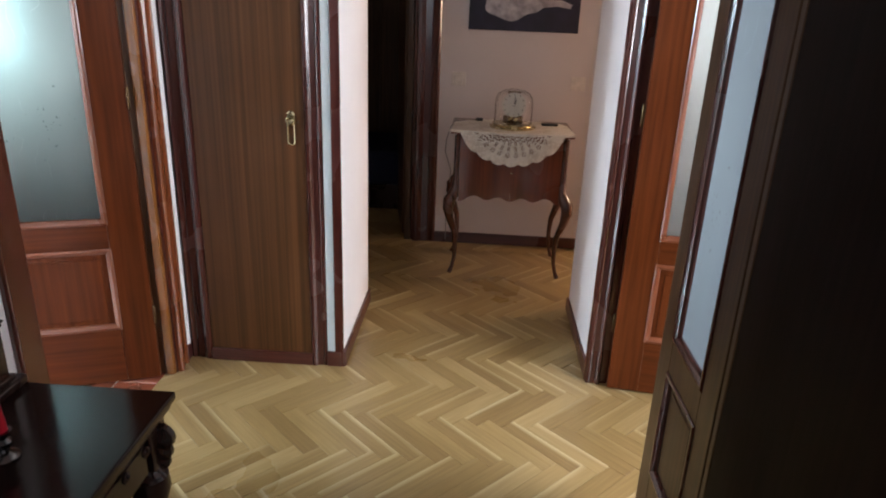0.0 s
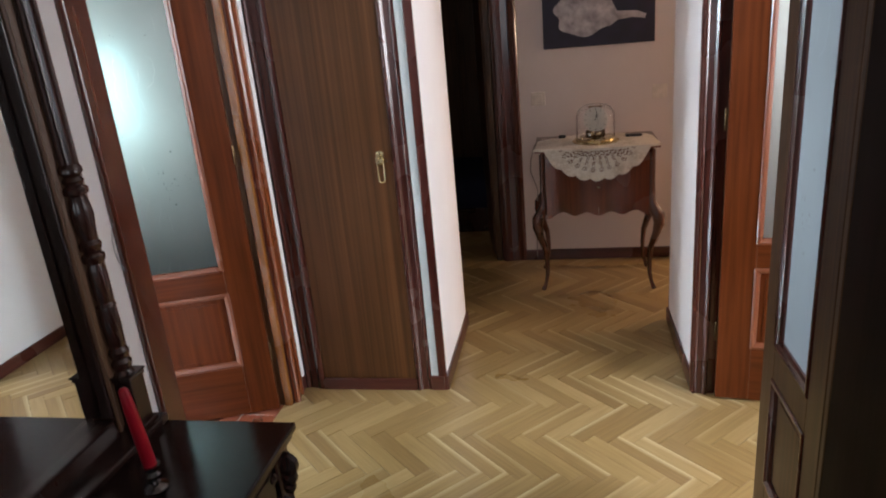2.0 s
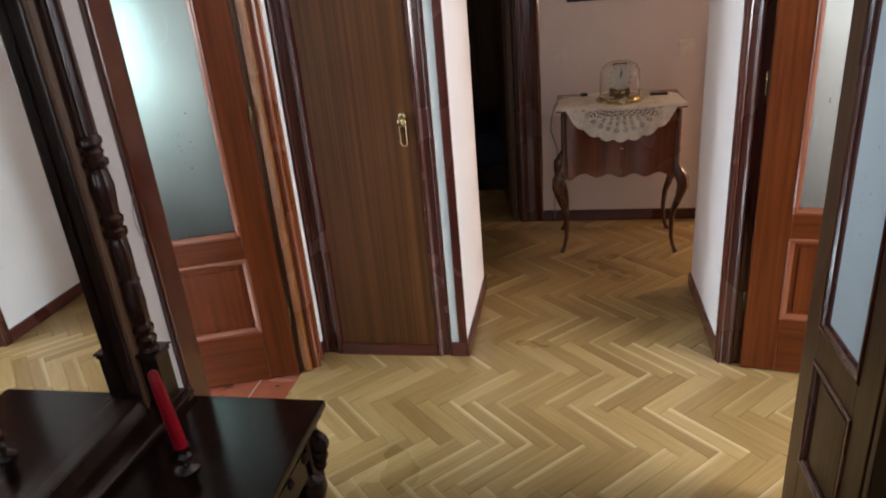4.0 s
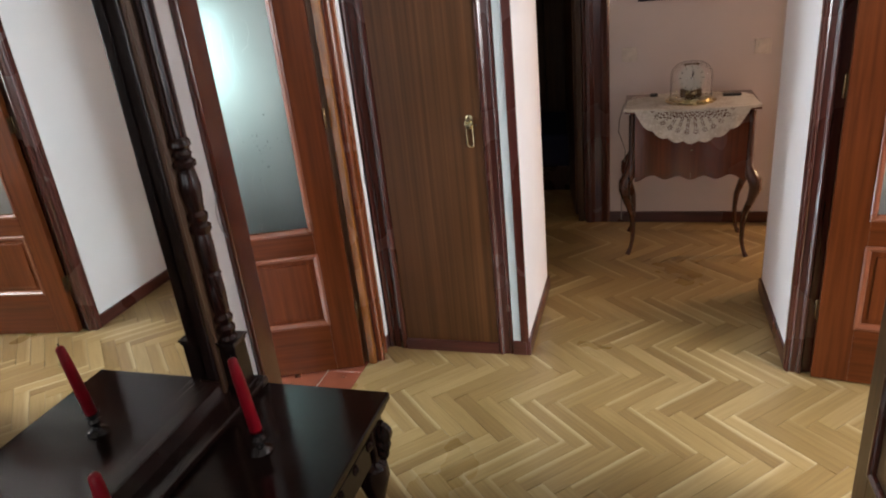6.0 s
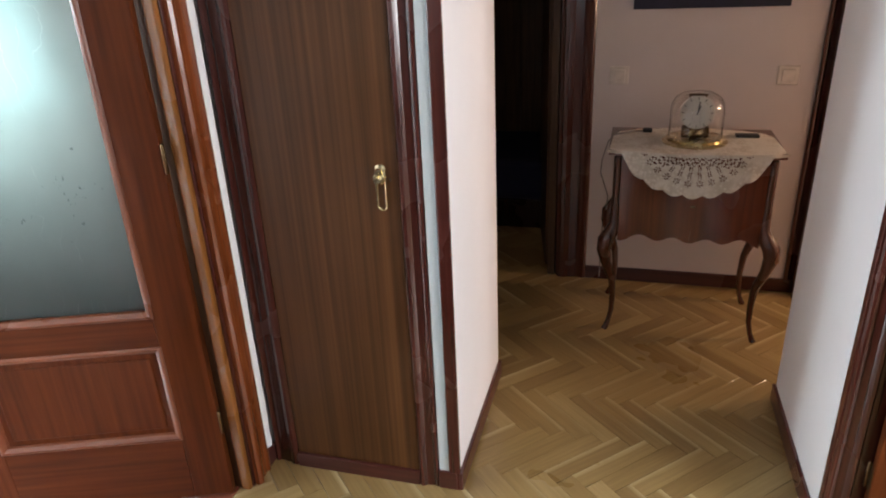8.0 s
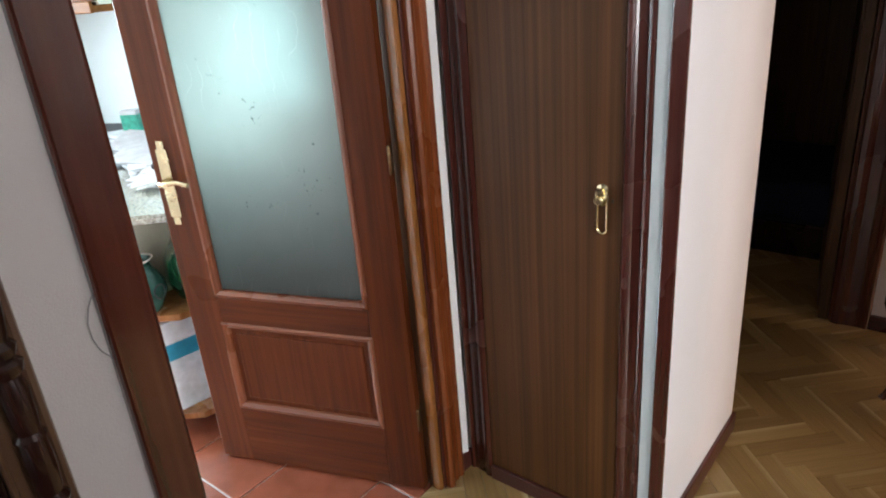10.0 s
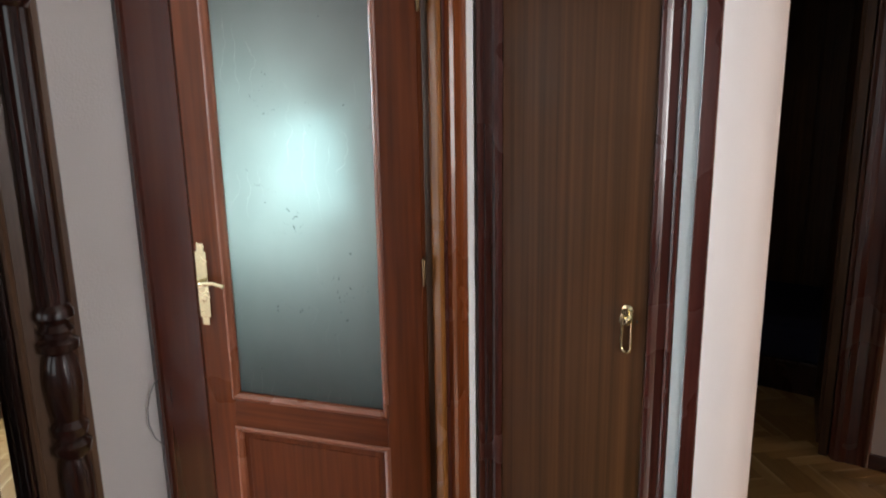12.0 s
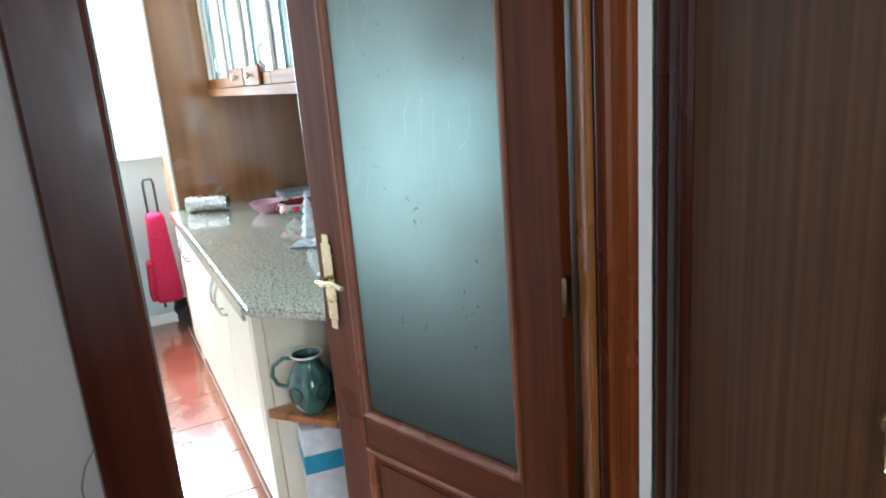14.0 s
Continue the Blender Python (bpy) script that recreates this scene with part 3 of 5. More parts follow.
# closet front
cl = thing("closet_front", "brown wood-grain closet door in a moulded dark red frame", "closet door")
CX0, CX1, DX0, DX1 = LW + 0.008, -0.0645, -0.552, -0.128
moulding(DX0 - CX0, (CX0, 0.014, 0), (1, 0, 0), (0, -1, 0), 0, 2.10, M_TRIM, "frame", cl)
moulding(CX1 - DX1, (CX1, 0.010, 0), (-1, 0, 0), (0, -1, 0), 0, 2.10, M_TRIM, "frame", cl)
part("frame_rail", box(DX0, DX1, -0.014, 0.03, 0.0, 0.052, 0.003), M_TRIMX, cl)
part("frame_rail", box(DX0, DX1, -0.014, 0.03, 2.05, 2.10, 0.003), M_TRIMX, cl)
dr = part("door", box(DX0 + 0.002, DX1 - 0.002, -0.006, 0.016, 0.054, 2.048, 0.0015), M_CLOSET, cl, "flat brown wood-grain laminate door")
bm = bmesh.new()
hx, hz = -0.178, 0.99
add_lathe(bm, [(0.014, 0), (0.015, 0.004), (0.006, 0.007), (0.006, 0.018), (0.010, 0.022), (0.008, 0.027)], (hx, -0.006, hz + 0.050), 16, Matrix.Rotation(radians(90), 4, "X"))
add_lathe(bm, [(0.016, 0), (0.017, 0.004), (0.010, 0.007), (0.013, 0.02), (0.009, 0.026)], (hx - 0.003, -0.007, hz + 0.027), 16, Matrix.Rotation(radians(90), 4, "X"))
pts = [(hx + 0.013 * math.sin(a), -0.011, hz - 0.005 + (0.042 if math.cos(a) > 0 else -0.042) + 0.013 * math.cos(a)) for a in [2 * math.pi * k / 28 for k in range(29)]]
add_tube(bm, pts, 0.0033, 8)
part("handle", bm, M_BRASSW, dr, "ornate pale brass closet handle with oval escutcheon", smooth=True)
part("catch_hole", box(hx + 0.022, hx + 0.027, -0.0075, -0.005, hz + 0.02, hz + 0.028, 0.001), M_BLACK, dr)

# frame of the hall-end door
rf = thing("door_frame", "dark red moulded frame around the glazed door", "door frame")
rf["kind"] = "structure"
moulding(0.056, (1.006, 0.0, 0), (1, 0, 0), (0, -1, 0), 0, 2.12, M_TRIM, "casing", rf)
part("corner_board", box(1.002, 1.020, -0.003, 0.026, 0, H - 0.02, 0.003), M_TRIM, rf)
part("jamb", box(1.062, 1.130, -0.012, 0.10, 0, 2.085, 0.003), M_TRIM, rf)
part("jamb", box(1.835, 1.872, -0.006, 0.10, 0, 2.085, 0.003), M_TRIM, rf)
part("jamb_head", box(1.13, 1.84, -0.006, 0.10, 2.045, 2.085, 0.003), M_TRIM, rf)
moulding(0.09, (1.945, 0.0, 0), (-1, 0, 0), (0, -1, 0), 0, 2.12, M_TRIM, "casing", rf)
head(0.08, (1.03, 0.0, 2.05), (1, 0, 0), 0.91, (0, -1, 0), M_TRIM, "casing_head", rf)

# bedroom doorway at the corridor's end
bf = thing("door_frame", "dark wooden frame of the unlit bedroom doorway", "door frame")
bf["kind"] = "structure"
moulding(0.145, (0.270, 1.605, 0), (-1, 0, 0), (0, -1, 0), 0, 2.12, M_TRIM, "casing", bf)
part("jamb", box(0.115, 0.155, 1.600, 1.70, 0, 2.06, 0.006), M_TRIM, bf)
part("jamb", box(0.075, 0.112, 1.60, 1.70, 0, 2.06, 0.004), M_BROWN, bf, "brown rebate of the doorway")
moulding(0.10, (-0.62, 1.605, 0), (1, 0, 0), (0, -1, 0), 0, 2.12, M_TRIM, "casing", bf)
head(0.08, (-0.62, 1.605, 2.04), (1, 0, 0), 0.9, (0, -1, 0), M_TRIM, "casing_head", bf)
leafb = thing("door_4", "dark brown flush bedroom door opened inwards", "door", pose(0.068, 1.70, 0, 0, 0, 100))
part("slab", box(0, 0.70, -0.0175, 0.0175, 0.01, 2.03, 0.003), M_BROWN, leafb)
part("handle", lathe([(0.02, 0), (0.02, 0.006), (0.008, 0.01), (0.008, 0.035), (0.02, 0.04), (0.022, 0.055), (0.01, 0.065)], (0.64, 0, 1.05), 14), M_BRASS, leafb)

# doorway on the lobby's right
ef = thing("door_frame", "dark red moulded frame of the side doorway", "door frame")
ef["kind"] = "structure"
moulding(0.07, (1.25, 1.603, 0), (0, -1, 0), (-1, 0, 0), 0, 2.12, M_TRIM, "casing", ef)
moulding(0.062, (1.252, 1.605, 0), (-1, 0, 0), (0, -1, 0), 0.07, 2.12, M_TRIM, "casing", ef)
moulding(0.08, (1.25, 0.69, 0), (0, 1, 0), (-1, 0, 0), 0, 2.12, M_TRIM, "casing", ef)

# wardrobe on the right
# boards carry painted shade, being seen against the light
wd = thing("wardrobe", "tall dark wooden wardrobe with flat sides, shade put into its colour", "wardrobe", pose(1.042, -2.395, 0))
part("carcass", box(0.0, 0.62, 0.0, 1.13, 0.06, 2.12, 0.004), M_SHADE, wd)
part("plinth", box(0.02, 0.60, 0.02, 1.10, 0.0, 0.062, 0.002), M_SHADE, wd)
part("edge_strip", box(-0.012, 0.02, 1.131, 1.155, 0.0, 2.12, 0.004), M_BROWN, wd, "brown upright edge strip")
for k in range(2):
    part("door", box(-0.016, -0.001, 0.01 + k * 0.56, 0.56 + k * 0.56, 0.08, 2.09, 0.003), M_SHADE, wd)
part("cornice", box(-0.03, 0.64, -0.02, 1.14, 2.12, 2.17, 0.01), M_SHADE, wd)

wb = thing("wardrobe", "brown wooden wardrobe against the hall end wall", "wardrobe", pose(2.05, -0.47, 0))
part("carcass", box(0, 1.08, 0.0, 0.44, 0.06, 2.1, 0.004), M_BROWN, wb)
part("plinth", box(0.02, 1.06, 0.02, 0.42, 0.0, 0.062), M_BROWN, wb)
for k in range(2):
    d = part("door", box(0.01 + k * 0.535, 0.535 + k * 0.535, -0.018, -0.001, 0.08, 2.08, 0.003), M_RED, wb)
    part("panel", box(0.08 + k * 0.535, 0.465 + k * 0.535, -0.024, -0.0175, 0.2, 1.96, 0.005), M_RED, d)

# ---------- console and mirror ----------
CY0, CY1 = -2.35, -1.115
con = thing("sideboard", "black-brown carved console table with polished top", "sideboard", pose(LW, CY0, 0))
CL = CY1 - CY0
CT = 0.568
part("top", box(0.0, 0.482, 0.0, CL, CT - 0.022, CT, 0.006, 3), M_DARKY, con, "polished black-brown wooden top")
bm = bmesh.new()
add_box(bm, 0.005, 0.474, 0.012, CL - 0.012, CT - 0.040, CT - 0.0225, 0.007, 2)
add_box(bm, 0.008, 0.464, 0.028, CL - 0.028, CT - 0.056, CT - 0.0405, 0.006, 2)
part("edge_moulding", bm, M_DARK, con, "stepped moulding under the top")
part("apron", box(0.01, 0.444, 0.05, CL - 0.05, CT - 0.16, CT - 0.057, 0.004), M_DARK, con)
LEG = [(0.020, 0.0), (0.034, 0.01), (0.038, 0.035), (0.026, 0.06), (0.018, 0.075), (0.030, 0.10), (0.036, 0.13), (0.024, 0.17), (0.019, 0.20), (0.030, 0.225), (0.020, 0.24), (0.034, 0.29), (0.047, 0.335), (0.044, 0.37), (0.026, 0.385), (0.022, 0.395), (0.034, 0.405)]
for lx in (0.06, 0.424):
    for ly in (0.07, CL - 0.062):
        bm = lathe(LEG, (lx, ly, 0), 20)
        add_box(bm, lx - 0.036, lx + 0.036, ly - 0.036, ly + 0.036, 0.405, CT - 0.056, 0.004)
        part("leg", bm, M_DARK, con, "turned bulbous leg", smooth=True)
for k in range(3):
    y0 = 0.14 + k * 0.335
    part("drawer", box(0.443, 0.455, y0, y0 + 0.31, CT - 0.15, CT - 0.068, 0.004), M_DARK, con)
for ly in (CL - 0.045, 0.045):
    bm = bmesh.new()
    add_lathe(bm, [(0.004, -0.012), (0.018, -0.006), (0.020, 0.004), (0.006, 0.012)], (0, 0, 0), 10, Matrix.Rotation(radians(90), 4, "X"))
    first = part("rosette", bm, M_DARK, con, "small carved rosette", smooth=True)
    first.location = (0.07, ly, CT - 0.085)
    for i in range(1, 7):
        o = first.copy()
        scene.collection.objects.link(o)
        o.location = (0.07 + i * 0.06, ly, CT - 0.085)
bm = bmesh.new()
add_lathe(bm, [(0.004, -0.008), (0.013, -0.004), (0.014, 0.003), (0.004, 0.009)], (0, 0, 0), 8, Matrix.Rotation(radians(90), 4, "Y"))
first = part("rosette", bm, M_DARK, con, "small carved rosette", smooth=True)
first.location = (0.466, 0.05, CT - 0.072)
for i in range(1, 14):
    o = first.copy()
    scene.collection.objects.link(o)
    o.location = (0.466, 0.05 + i * (CL - 0.1) / 13, CT - 0.072)
for y0 in (CL - 0.10, 0.02):
    for i, (r, z) in enumerate([(0.035, -0.09), (0.028, -0.125), (0.020, -0.155)]):
        bm = bmesh.new()
        add_lathe(bm, [(0.004, -r * 0.6), (r, -r * 0.25), (r, r * 0.25), (0.004, r * 0.6)], (0.461, y0 + 0.04, CT + z), 14, Matrix.Rotation(radians(90), 4, "X"))
        part("scroll", bm, M_DARK, con, "carved scroll at the corner", smooth=True)
part("stretcher", box(0.05, 0.455, 0.055, CL - 0.055, 0.11, 0.135, 0.006), M_DARK, con)

mi = thing("mirror", "large standing mirror in a dark turned-column frame on the sideboard", "mirror", pose(LW, CY0, CT + 0.001))
MH = 1.32
G0, G1 = 0.110, CL - 0.110
part("glass", box(0.010, 0.016, G0 - 0.01, G1 + 0.01, 0.06, MH - 0.10), M_MIRROR, mi, "clear silvered mirror glass")
part("back_board", box(0.001, 0.009, 0.02, CL - 0.02, 0.0, MH - 0.04), M_DARK, mi)


def frame_bar(lo, hi, upright):
    bm = bmesh.new()
    w = hi - lo
    prof = [(0, 0.0095), (0, 0.048), (0.04, 0.053), (0.10, 0.051), (0.14, 0.047), (0.80, 0.060), (0.86, 0.066), (0.95, 0.066), (1, 0.058), (1, 0.0095)]
    if upright:
        add_prism(bm, prof, lambda s, q: Vector((q, lo + w * s, 0.0)), lambda s, q: Vector((q, lo + w * s, MH - 0.05)))
    else:
        add_prism(bm, prof, lambda s, q: Vector((q + 0.001, G1, lo + w * s)), lambda s, q: Vector((q + 0.001, G0, lo + w * s)))
    return bm


part("frame_bar", frame_bar(G1 + 0.012, G1 + 0.100, True), M_BAR, mi, "brown gilt-edged mirror frame bar")
part("frame_bar", frame_bar(G0 - 0.012, G0 - 0.100, True), M_BAR, mi, "brown gilt-edged mirror frame bar")
for y0 in (G1 - 0.001, G0 - 0.0115):
    part("inner_bead", box(0.0165, 0.048, y0, y0 + 0.0125, 0.066, MH - 0.11, 0.005, 2), M_DARK, mi, "dark inner bead of the mirror frame")
part("frame_bar", frame_bar(0.065, 0.0, False), M_DARK, mi)
part("frame_bar", frame_bar(MH - 0.11, MH - 0.05, False), M_DARK, mi)
part("base_rail", box(0.004, 0.125, 0.0, CL - 0.0, 0.0, 0.022, 0.005), M_DARK, mi)
COL = [(0.026, 0.160), (0.027, 0.166), (0.020, 0.178), (0.025, 0.190), (0.026, 0.200), (0.018, 0.210), (0.025, 0.220), (0.026, 0.230), (0.018, 0.242), (0.021, 0.250), (0.024, 0.300), (0.022, 0.345), (0.019, 0.358), (0.025, 0.354), (0.019, 0.363), (0.022, 0.388), (0.023, 0.438), (0.018, 0.463),
       (0.027, 0.473), (0.028, 0.486), (0.019, 0.494), (0.025, 0.502), (0.027, 0.515), (0.019, 0.525), (0.023, 0.548), (0.027, 0.588), (0.023, 0.618), (0.018, 0.631), (0.028, 0.638), (0.029, 0.650), (0.019, 0.658), (0.025, 0.668), (0.018, 0.678), (0.027, 0.688), (0.027, 0.698), (0.021, 0.708), (0.021, 1.120), (0.027, 1.130), (0.027, 1.145), (0.018, 1.155), (0.024, 1.180), (0.022, 1.230)]
for cy in (CL - 0.048, 0.048):
    cx = 0.064
    bm = lathe(COL, (cx, cy, 0), 24)
    for v in bm.verts:
        if 0.707 < v.co.z < 1.121:
            a = math.atan2(v.co.y - cy, v.co.x - cx)
            k = 1 - 0.13 * (round((a / (2 * math.pi)) * 24) % 2)
            v.co.x, v.co.y = cx + (v.co.x - cx) * k, cy + (v.co.y - cy) * k
    part("column", bm, M_COLUMN, mi, "turned and fluted dark column", smooth=True)
    bm = box(cx - 0.032, cx + 0.032, cy - 0.028, cy + 0.028, 0.022, 0.162, 0.003)
    add_box(bm, cx - 0.036, cx + 0.036, cy - 0.032, cy + 0.032, 0.151, 0.162, 0.004)
    add_box(bm, cx - 0.038, cx + 0.038, cy - 0.036, cy + 0.036, 0.1625, 0.168, 0.002)
    add_box(bm, cx - 0.042, cx + 0.042, cy - 0.033, cy + 0.033, 0.001, 0.030, 0.004)
    part("pedestal", bm, M_DARK, mi)
    part("capital", box(cx - 0.035, cx + 0.035, cy - 0.03, cy + 0.03, 1.23, 1.30, 0.006), M_DARK, mi)
part("cornice", box(0.002, 0.15, -0.01, CL + 0.01, 1.30, 1.37, 0.012, 3), M_DARK, mi)


def candlestick(x, y, label, lean=0):
    c = thing("candlestick", label, "candlestick", pose(x, y, CT), "candles on the sideboard")
    part("holder", lathe([(0.027, 0.0), (0.029, 0.004), (0.024, 0.010), (0.011, 0.016), (0.009, 0.022), (0.016, 0.030), (0.018, 0.038), (0.011, 0.046), (0.015, 0.052), (0.018, 0.056), (0.013, 0.057)], steps=24), M_PEWTER, c, "shiny silver metal holder", smooth=True)
    part("drip_cup", lathe([(0.014, 0.057), (0.019, 0.060), (0.021, 0.063), (0.014, 0.0635)], steps=20), M_PEWTER, c, smooth=True)
    tip = pose(0, 0, 0.060, lean)
    part("candle", lathe([(0.0145, 0.0), (0.0145, 0.06), (0.0130, 0.16), (0.0105, 0.206), (0.007, 0.211), (0.002, 0.213)], steps=20), M_CANDLE, c, "tapered red candle", smooth=True).matrix_basis = tip
    part("wick", lathe([(0.0012, 0.212), (0.001, 0.220)], steps=6), M_BLACK, c).matrix_basis = tip


candlestick(-0.402, -1.388, "leaning red candle in a silver holder near the sideboard end", 6)
candlestick(-0.444, -1.785, "red candle in a silver holder nearer the middle of the sideboard")

cb = thing("wall_cable", "thin loose grey cable looping out beside the door casing", "cable", pose(0, 0, 0))
part("wire", tube([(LW + 0.003, -0.968, 1.115), (LW + 0.004, -0.984, 1.090), (LW + 0.008, -1.004, 1.062), (LW + 0.009, -1.013, 1.035), (LW + 0.009, -1.013, 1.005), (LW + 0.008, -1.005, 0.978), (LW + 0.006, -0.992, 0.958), (LW + 0.004, -0.984, 0.93), (LW + 0.003, -0.978, 0.80), (LW + 0.002, -0.976, 0.5), (LW + 0.002, -0.976, 0.07)], 0.0012, 6), plain("grey_wire", (0.3, 0.28, 0.28), 0.5), cb)

# ---------- corridor end ----------
TX0, TX1, TY0, TY1, TZ = 0.375, 1.010, 1.075, 1.475, 0.812
tb = thing("side_table", "small rosewood side table with cabriole legs and scalloped apron", "side table", pose(0, 0, 0))


def top_outline(grow=0.0):
    cx, hw = (TX0 + TX1) / 2, (TX1 - TX0) / 2 + grow
    pts = []
    for k in range(41):
        s = -1 + 2 * k / 40
        bow = 0.045 * math.cos(s * math.pi / 2) ** 1.0
        pts.append((cx + hw * s, TY0 + 0.02 - bow - grow))
    return pts + [(cx + hw, TY1), (cx - hw, TY1)]


bm = bmesh.new()
add_prism(bm, top_outline(0.008), lambda x, y: Vector((x, y, TZ - 0.020)), lambda x, y: Vector((x, y, TZ)))
part("tabletop", bm, M_TABLE, tb)
for k in range(2):
    bm = bmesh.new()
    xs0, xs1 = (TX0 + 0.045, 0.699) if k == 0 else (0.701, TX1 - 0.045)
    N = 24
    cols = []
    for i in range(N + 1):
        x = xs0 + (xs1 - xs0) * i / N
        s = (x - 0.70) / 0.315
        yf = TY0 + 0.030 - 0.042 * math.cos(s * math.pi / 2)
        u = abs(s)
        zb = 0.452 - 0.010 * math.cos(u * math.pi * 5.0) - (0.045 * max(0, u - 0.72) / 0.28)
        cols.append((x, yf, zb))
    for a, b in zip(cols, cols[1:]):
        for d0, d1 in ((0, 0.018),):
            v = [bm.verts.new((q[0], q[1] + dd, z)) for q in (a, b) for dd in (d0, d1) for z in (q[2], TZ - 0.021)]
            for f in ((0, 1, 5, 4), (2, 6, 7, 3), (0, 4, 6, 2)):
                bm.faces.new([v[j] for j in f])
    bmesh.ops.remove_doubles(bm, verts=bm.verts, dist=0.0004)
    bmesh.ops.recalc_face_normals(bm, faces=bm.faces)
    dd = part("door", bm, M_TABLE, tb, "bowed rosewood door with scalloped lower edge")
part("keyhole_trim", lathe([(0.010, 0), (0.009, 0.003), (0.003, 0.004)], (0.70, TY0 - 0.013, 0.60), 14), M_BRASS, tb)
part("shelf", box(TX0 + 0.03, TX1 - 0.03, TY0 + 0.055, TY1 - 0.02, 0.47, 0.485, 0.002), M_TABLE, tb)
for x in (TX0 + 0.022, TX1 - 0.034):
    part("side", box(x, x + 0.012, TY0 + 0.05, TY1 - 0.03, 0.42, TZ - 0.021, 0.001), M_TABLE, tb)
part("back", box(TX0 + 0.04, TX1 - 0.04, TY1 - 0.032, TY1 - 0.020, 0.46, TZ - 0.021), M_TABLE, tb)
for sx in (-1, 1):
    for fy in (0, 1):
        bx = (TX0 + 0.030) if sx < 0 else (TX1 - 0.030)
        by = TY0 + 0.028 if fy == 0 else TY1 - 0.035
        oy = -1 if fy == 0 else 0.2
        path = [(bx, by, TZ - 0.03), (bx, by, 0.60), (bx, by, 0.50), (bx + sx * 0.012, by + oy * 0.006, 0.46), (bx + sx * 0.032, by + oy * 0.018, 0.425), (bx + sx * 0.036, by + oy * 0.020, 0.385), (bx + sx * 0.024, by + oy * 0.012, 0.325),
                (bx - sx * 0.004, by, 0.24), (bx - sx * 0.010, by, 0.16), (bx - sx * 0.008, by, 0.09), (bx + sx * 0.002, by + oy * 0.002, 0.04), (bx + sx * 0.012, by + oy * 0.008, 0.012), (bx + sx * 0.018, by + oy * 0.012, 0.0)]
        part("leg", tube(path, 0.02, 12, [0.016, 0.016, 0.020, 0.030, 0.034, 0.030, 0.022, 0.016, 0.0130, 0.011, 0.010, 0.012, 0.014]), M_LEGS, tb, "slender cabriole leg", smooth=True)


def lace_material():
    m, n, l, b = material("crochet_lace", 0.9)
    v = n.new("ShaderNodeTexVoronoi")
    v.inputs["Scale"].default_value = 75
    co = n.new("ShaderNodeTexCoord")
    l.new(co.outputs["Object"], v.inputs["Vector"])
    z, _ = noise_tex(n, l, 14, (1, 1, 1), 3)
    knots = ramp(n, l, v.outputs["Distance"], [(0.25, (1, 1, 1)), (0.55, (0.62, 0.55, 0.48))]).outputs[0]
    where = ramp(n, l, z.outputs[0], [(0.42, (0.1, 0.1, 0.1)), (0.58, (0.55, 0.55, 0.55))]).outputs[0]
    l.new(mix(n, l, "MULTIPLY", (0.69, 0.64, 0.57), knots, where), b.inputs["Base Color"])
    bump(n, l, b, v.outputs["Distance"], 0.5, 0.002)
    return m


M_LACE = lace_material()
ln = thing("lace_doily", "cream crochet lace runner hanging over the table front in scallops", "tablecloth", pose(0, 0, 0))


def lace_cloth():
    bm = bmesh.new()
    cx, hw, pts = (TX0 + TX1) / 2, (TX1 - TX0) / 2 + 0.006, []
    for k in range(41):
        s = -1 + 2 * k / 40
        pts.append((cx + hw * s, TY0 + 0.009 - 0.045 * math.cos(s * math.pi / 2) + 0.012 * max(0, abs(s) - 0.86) / 0.14))
    for k in range(25):
        s = 1 - 2 * k / 24
        pts.append((cx + hw * 0.97 * s, TY0 + 0.25 + 0.135 * math.sqrt(max(0, 1 - s * s)) + 0.008 * abs(math.sin(k * 1.3))))
    add_prism(bm, pts, lambda x, y: Vector((x, y, TZ + 0.0005)), lambda x, y: Vector((x, y, TZ + 0.0032)))
    return bm


part("cloth", lace_cloth(), M_LACE, ln)


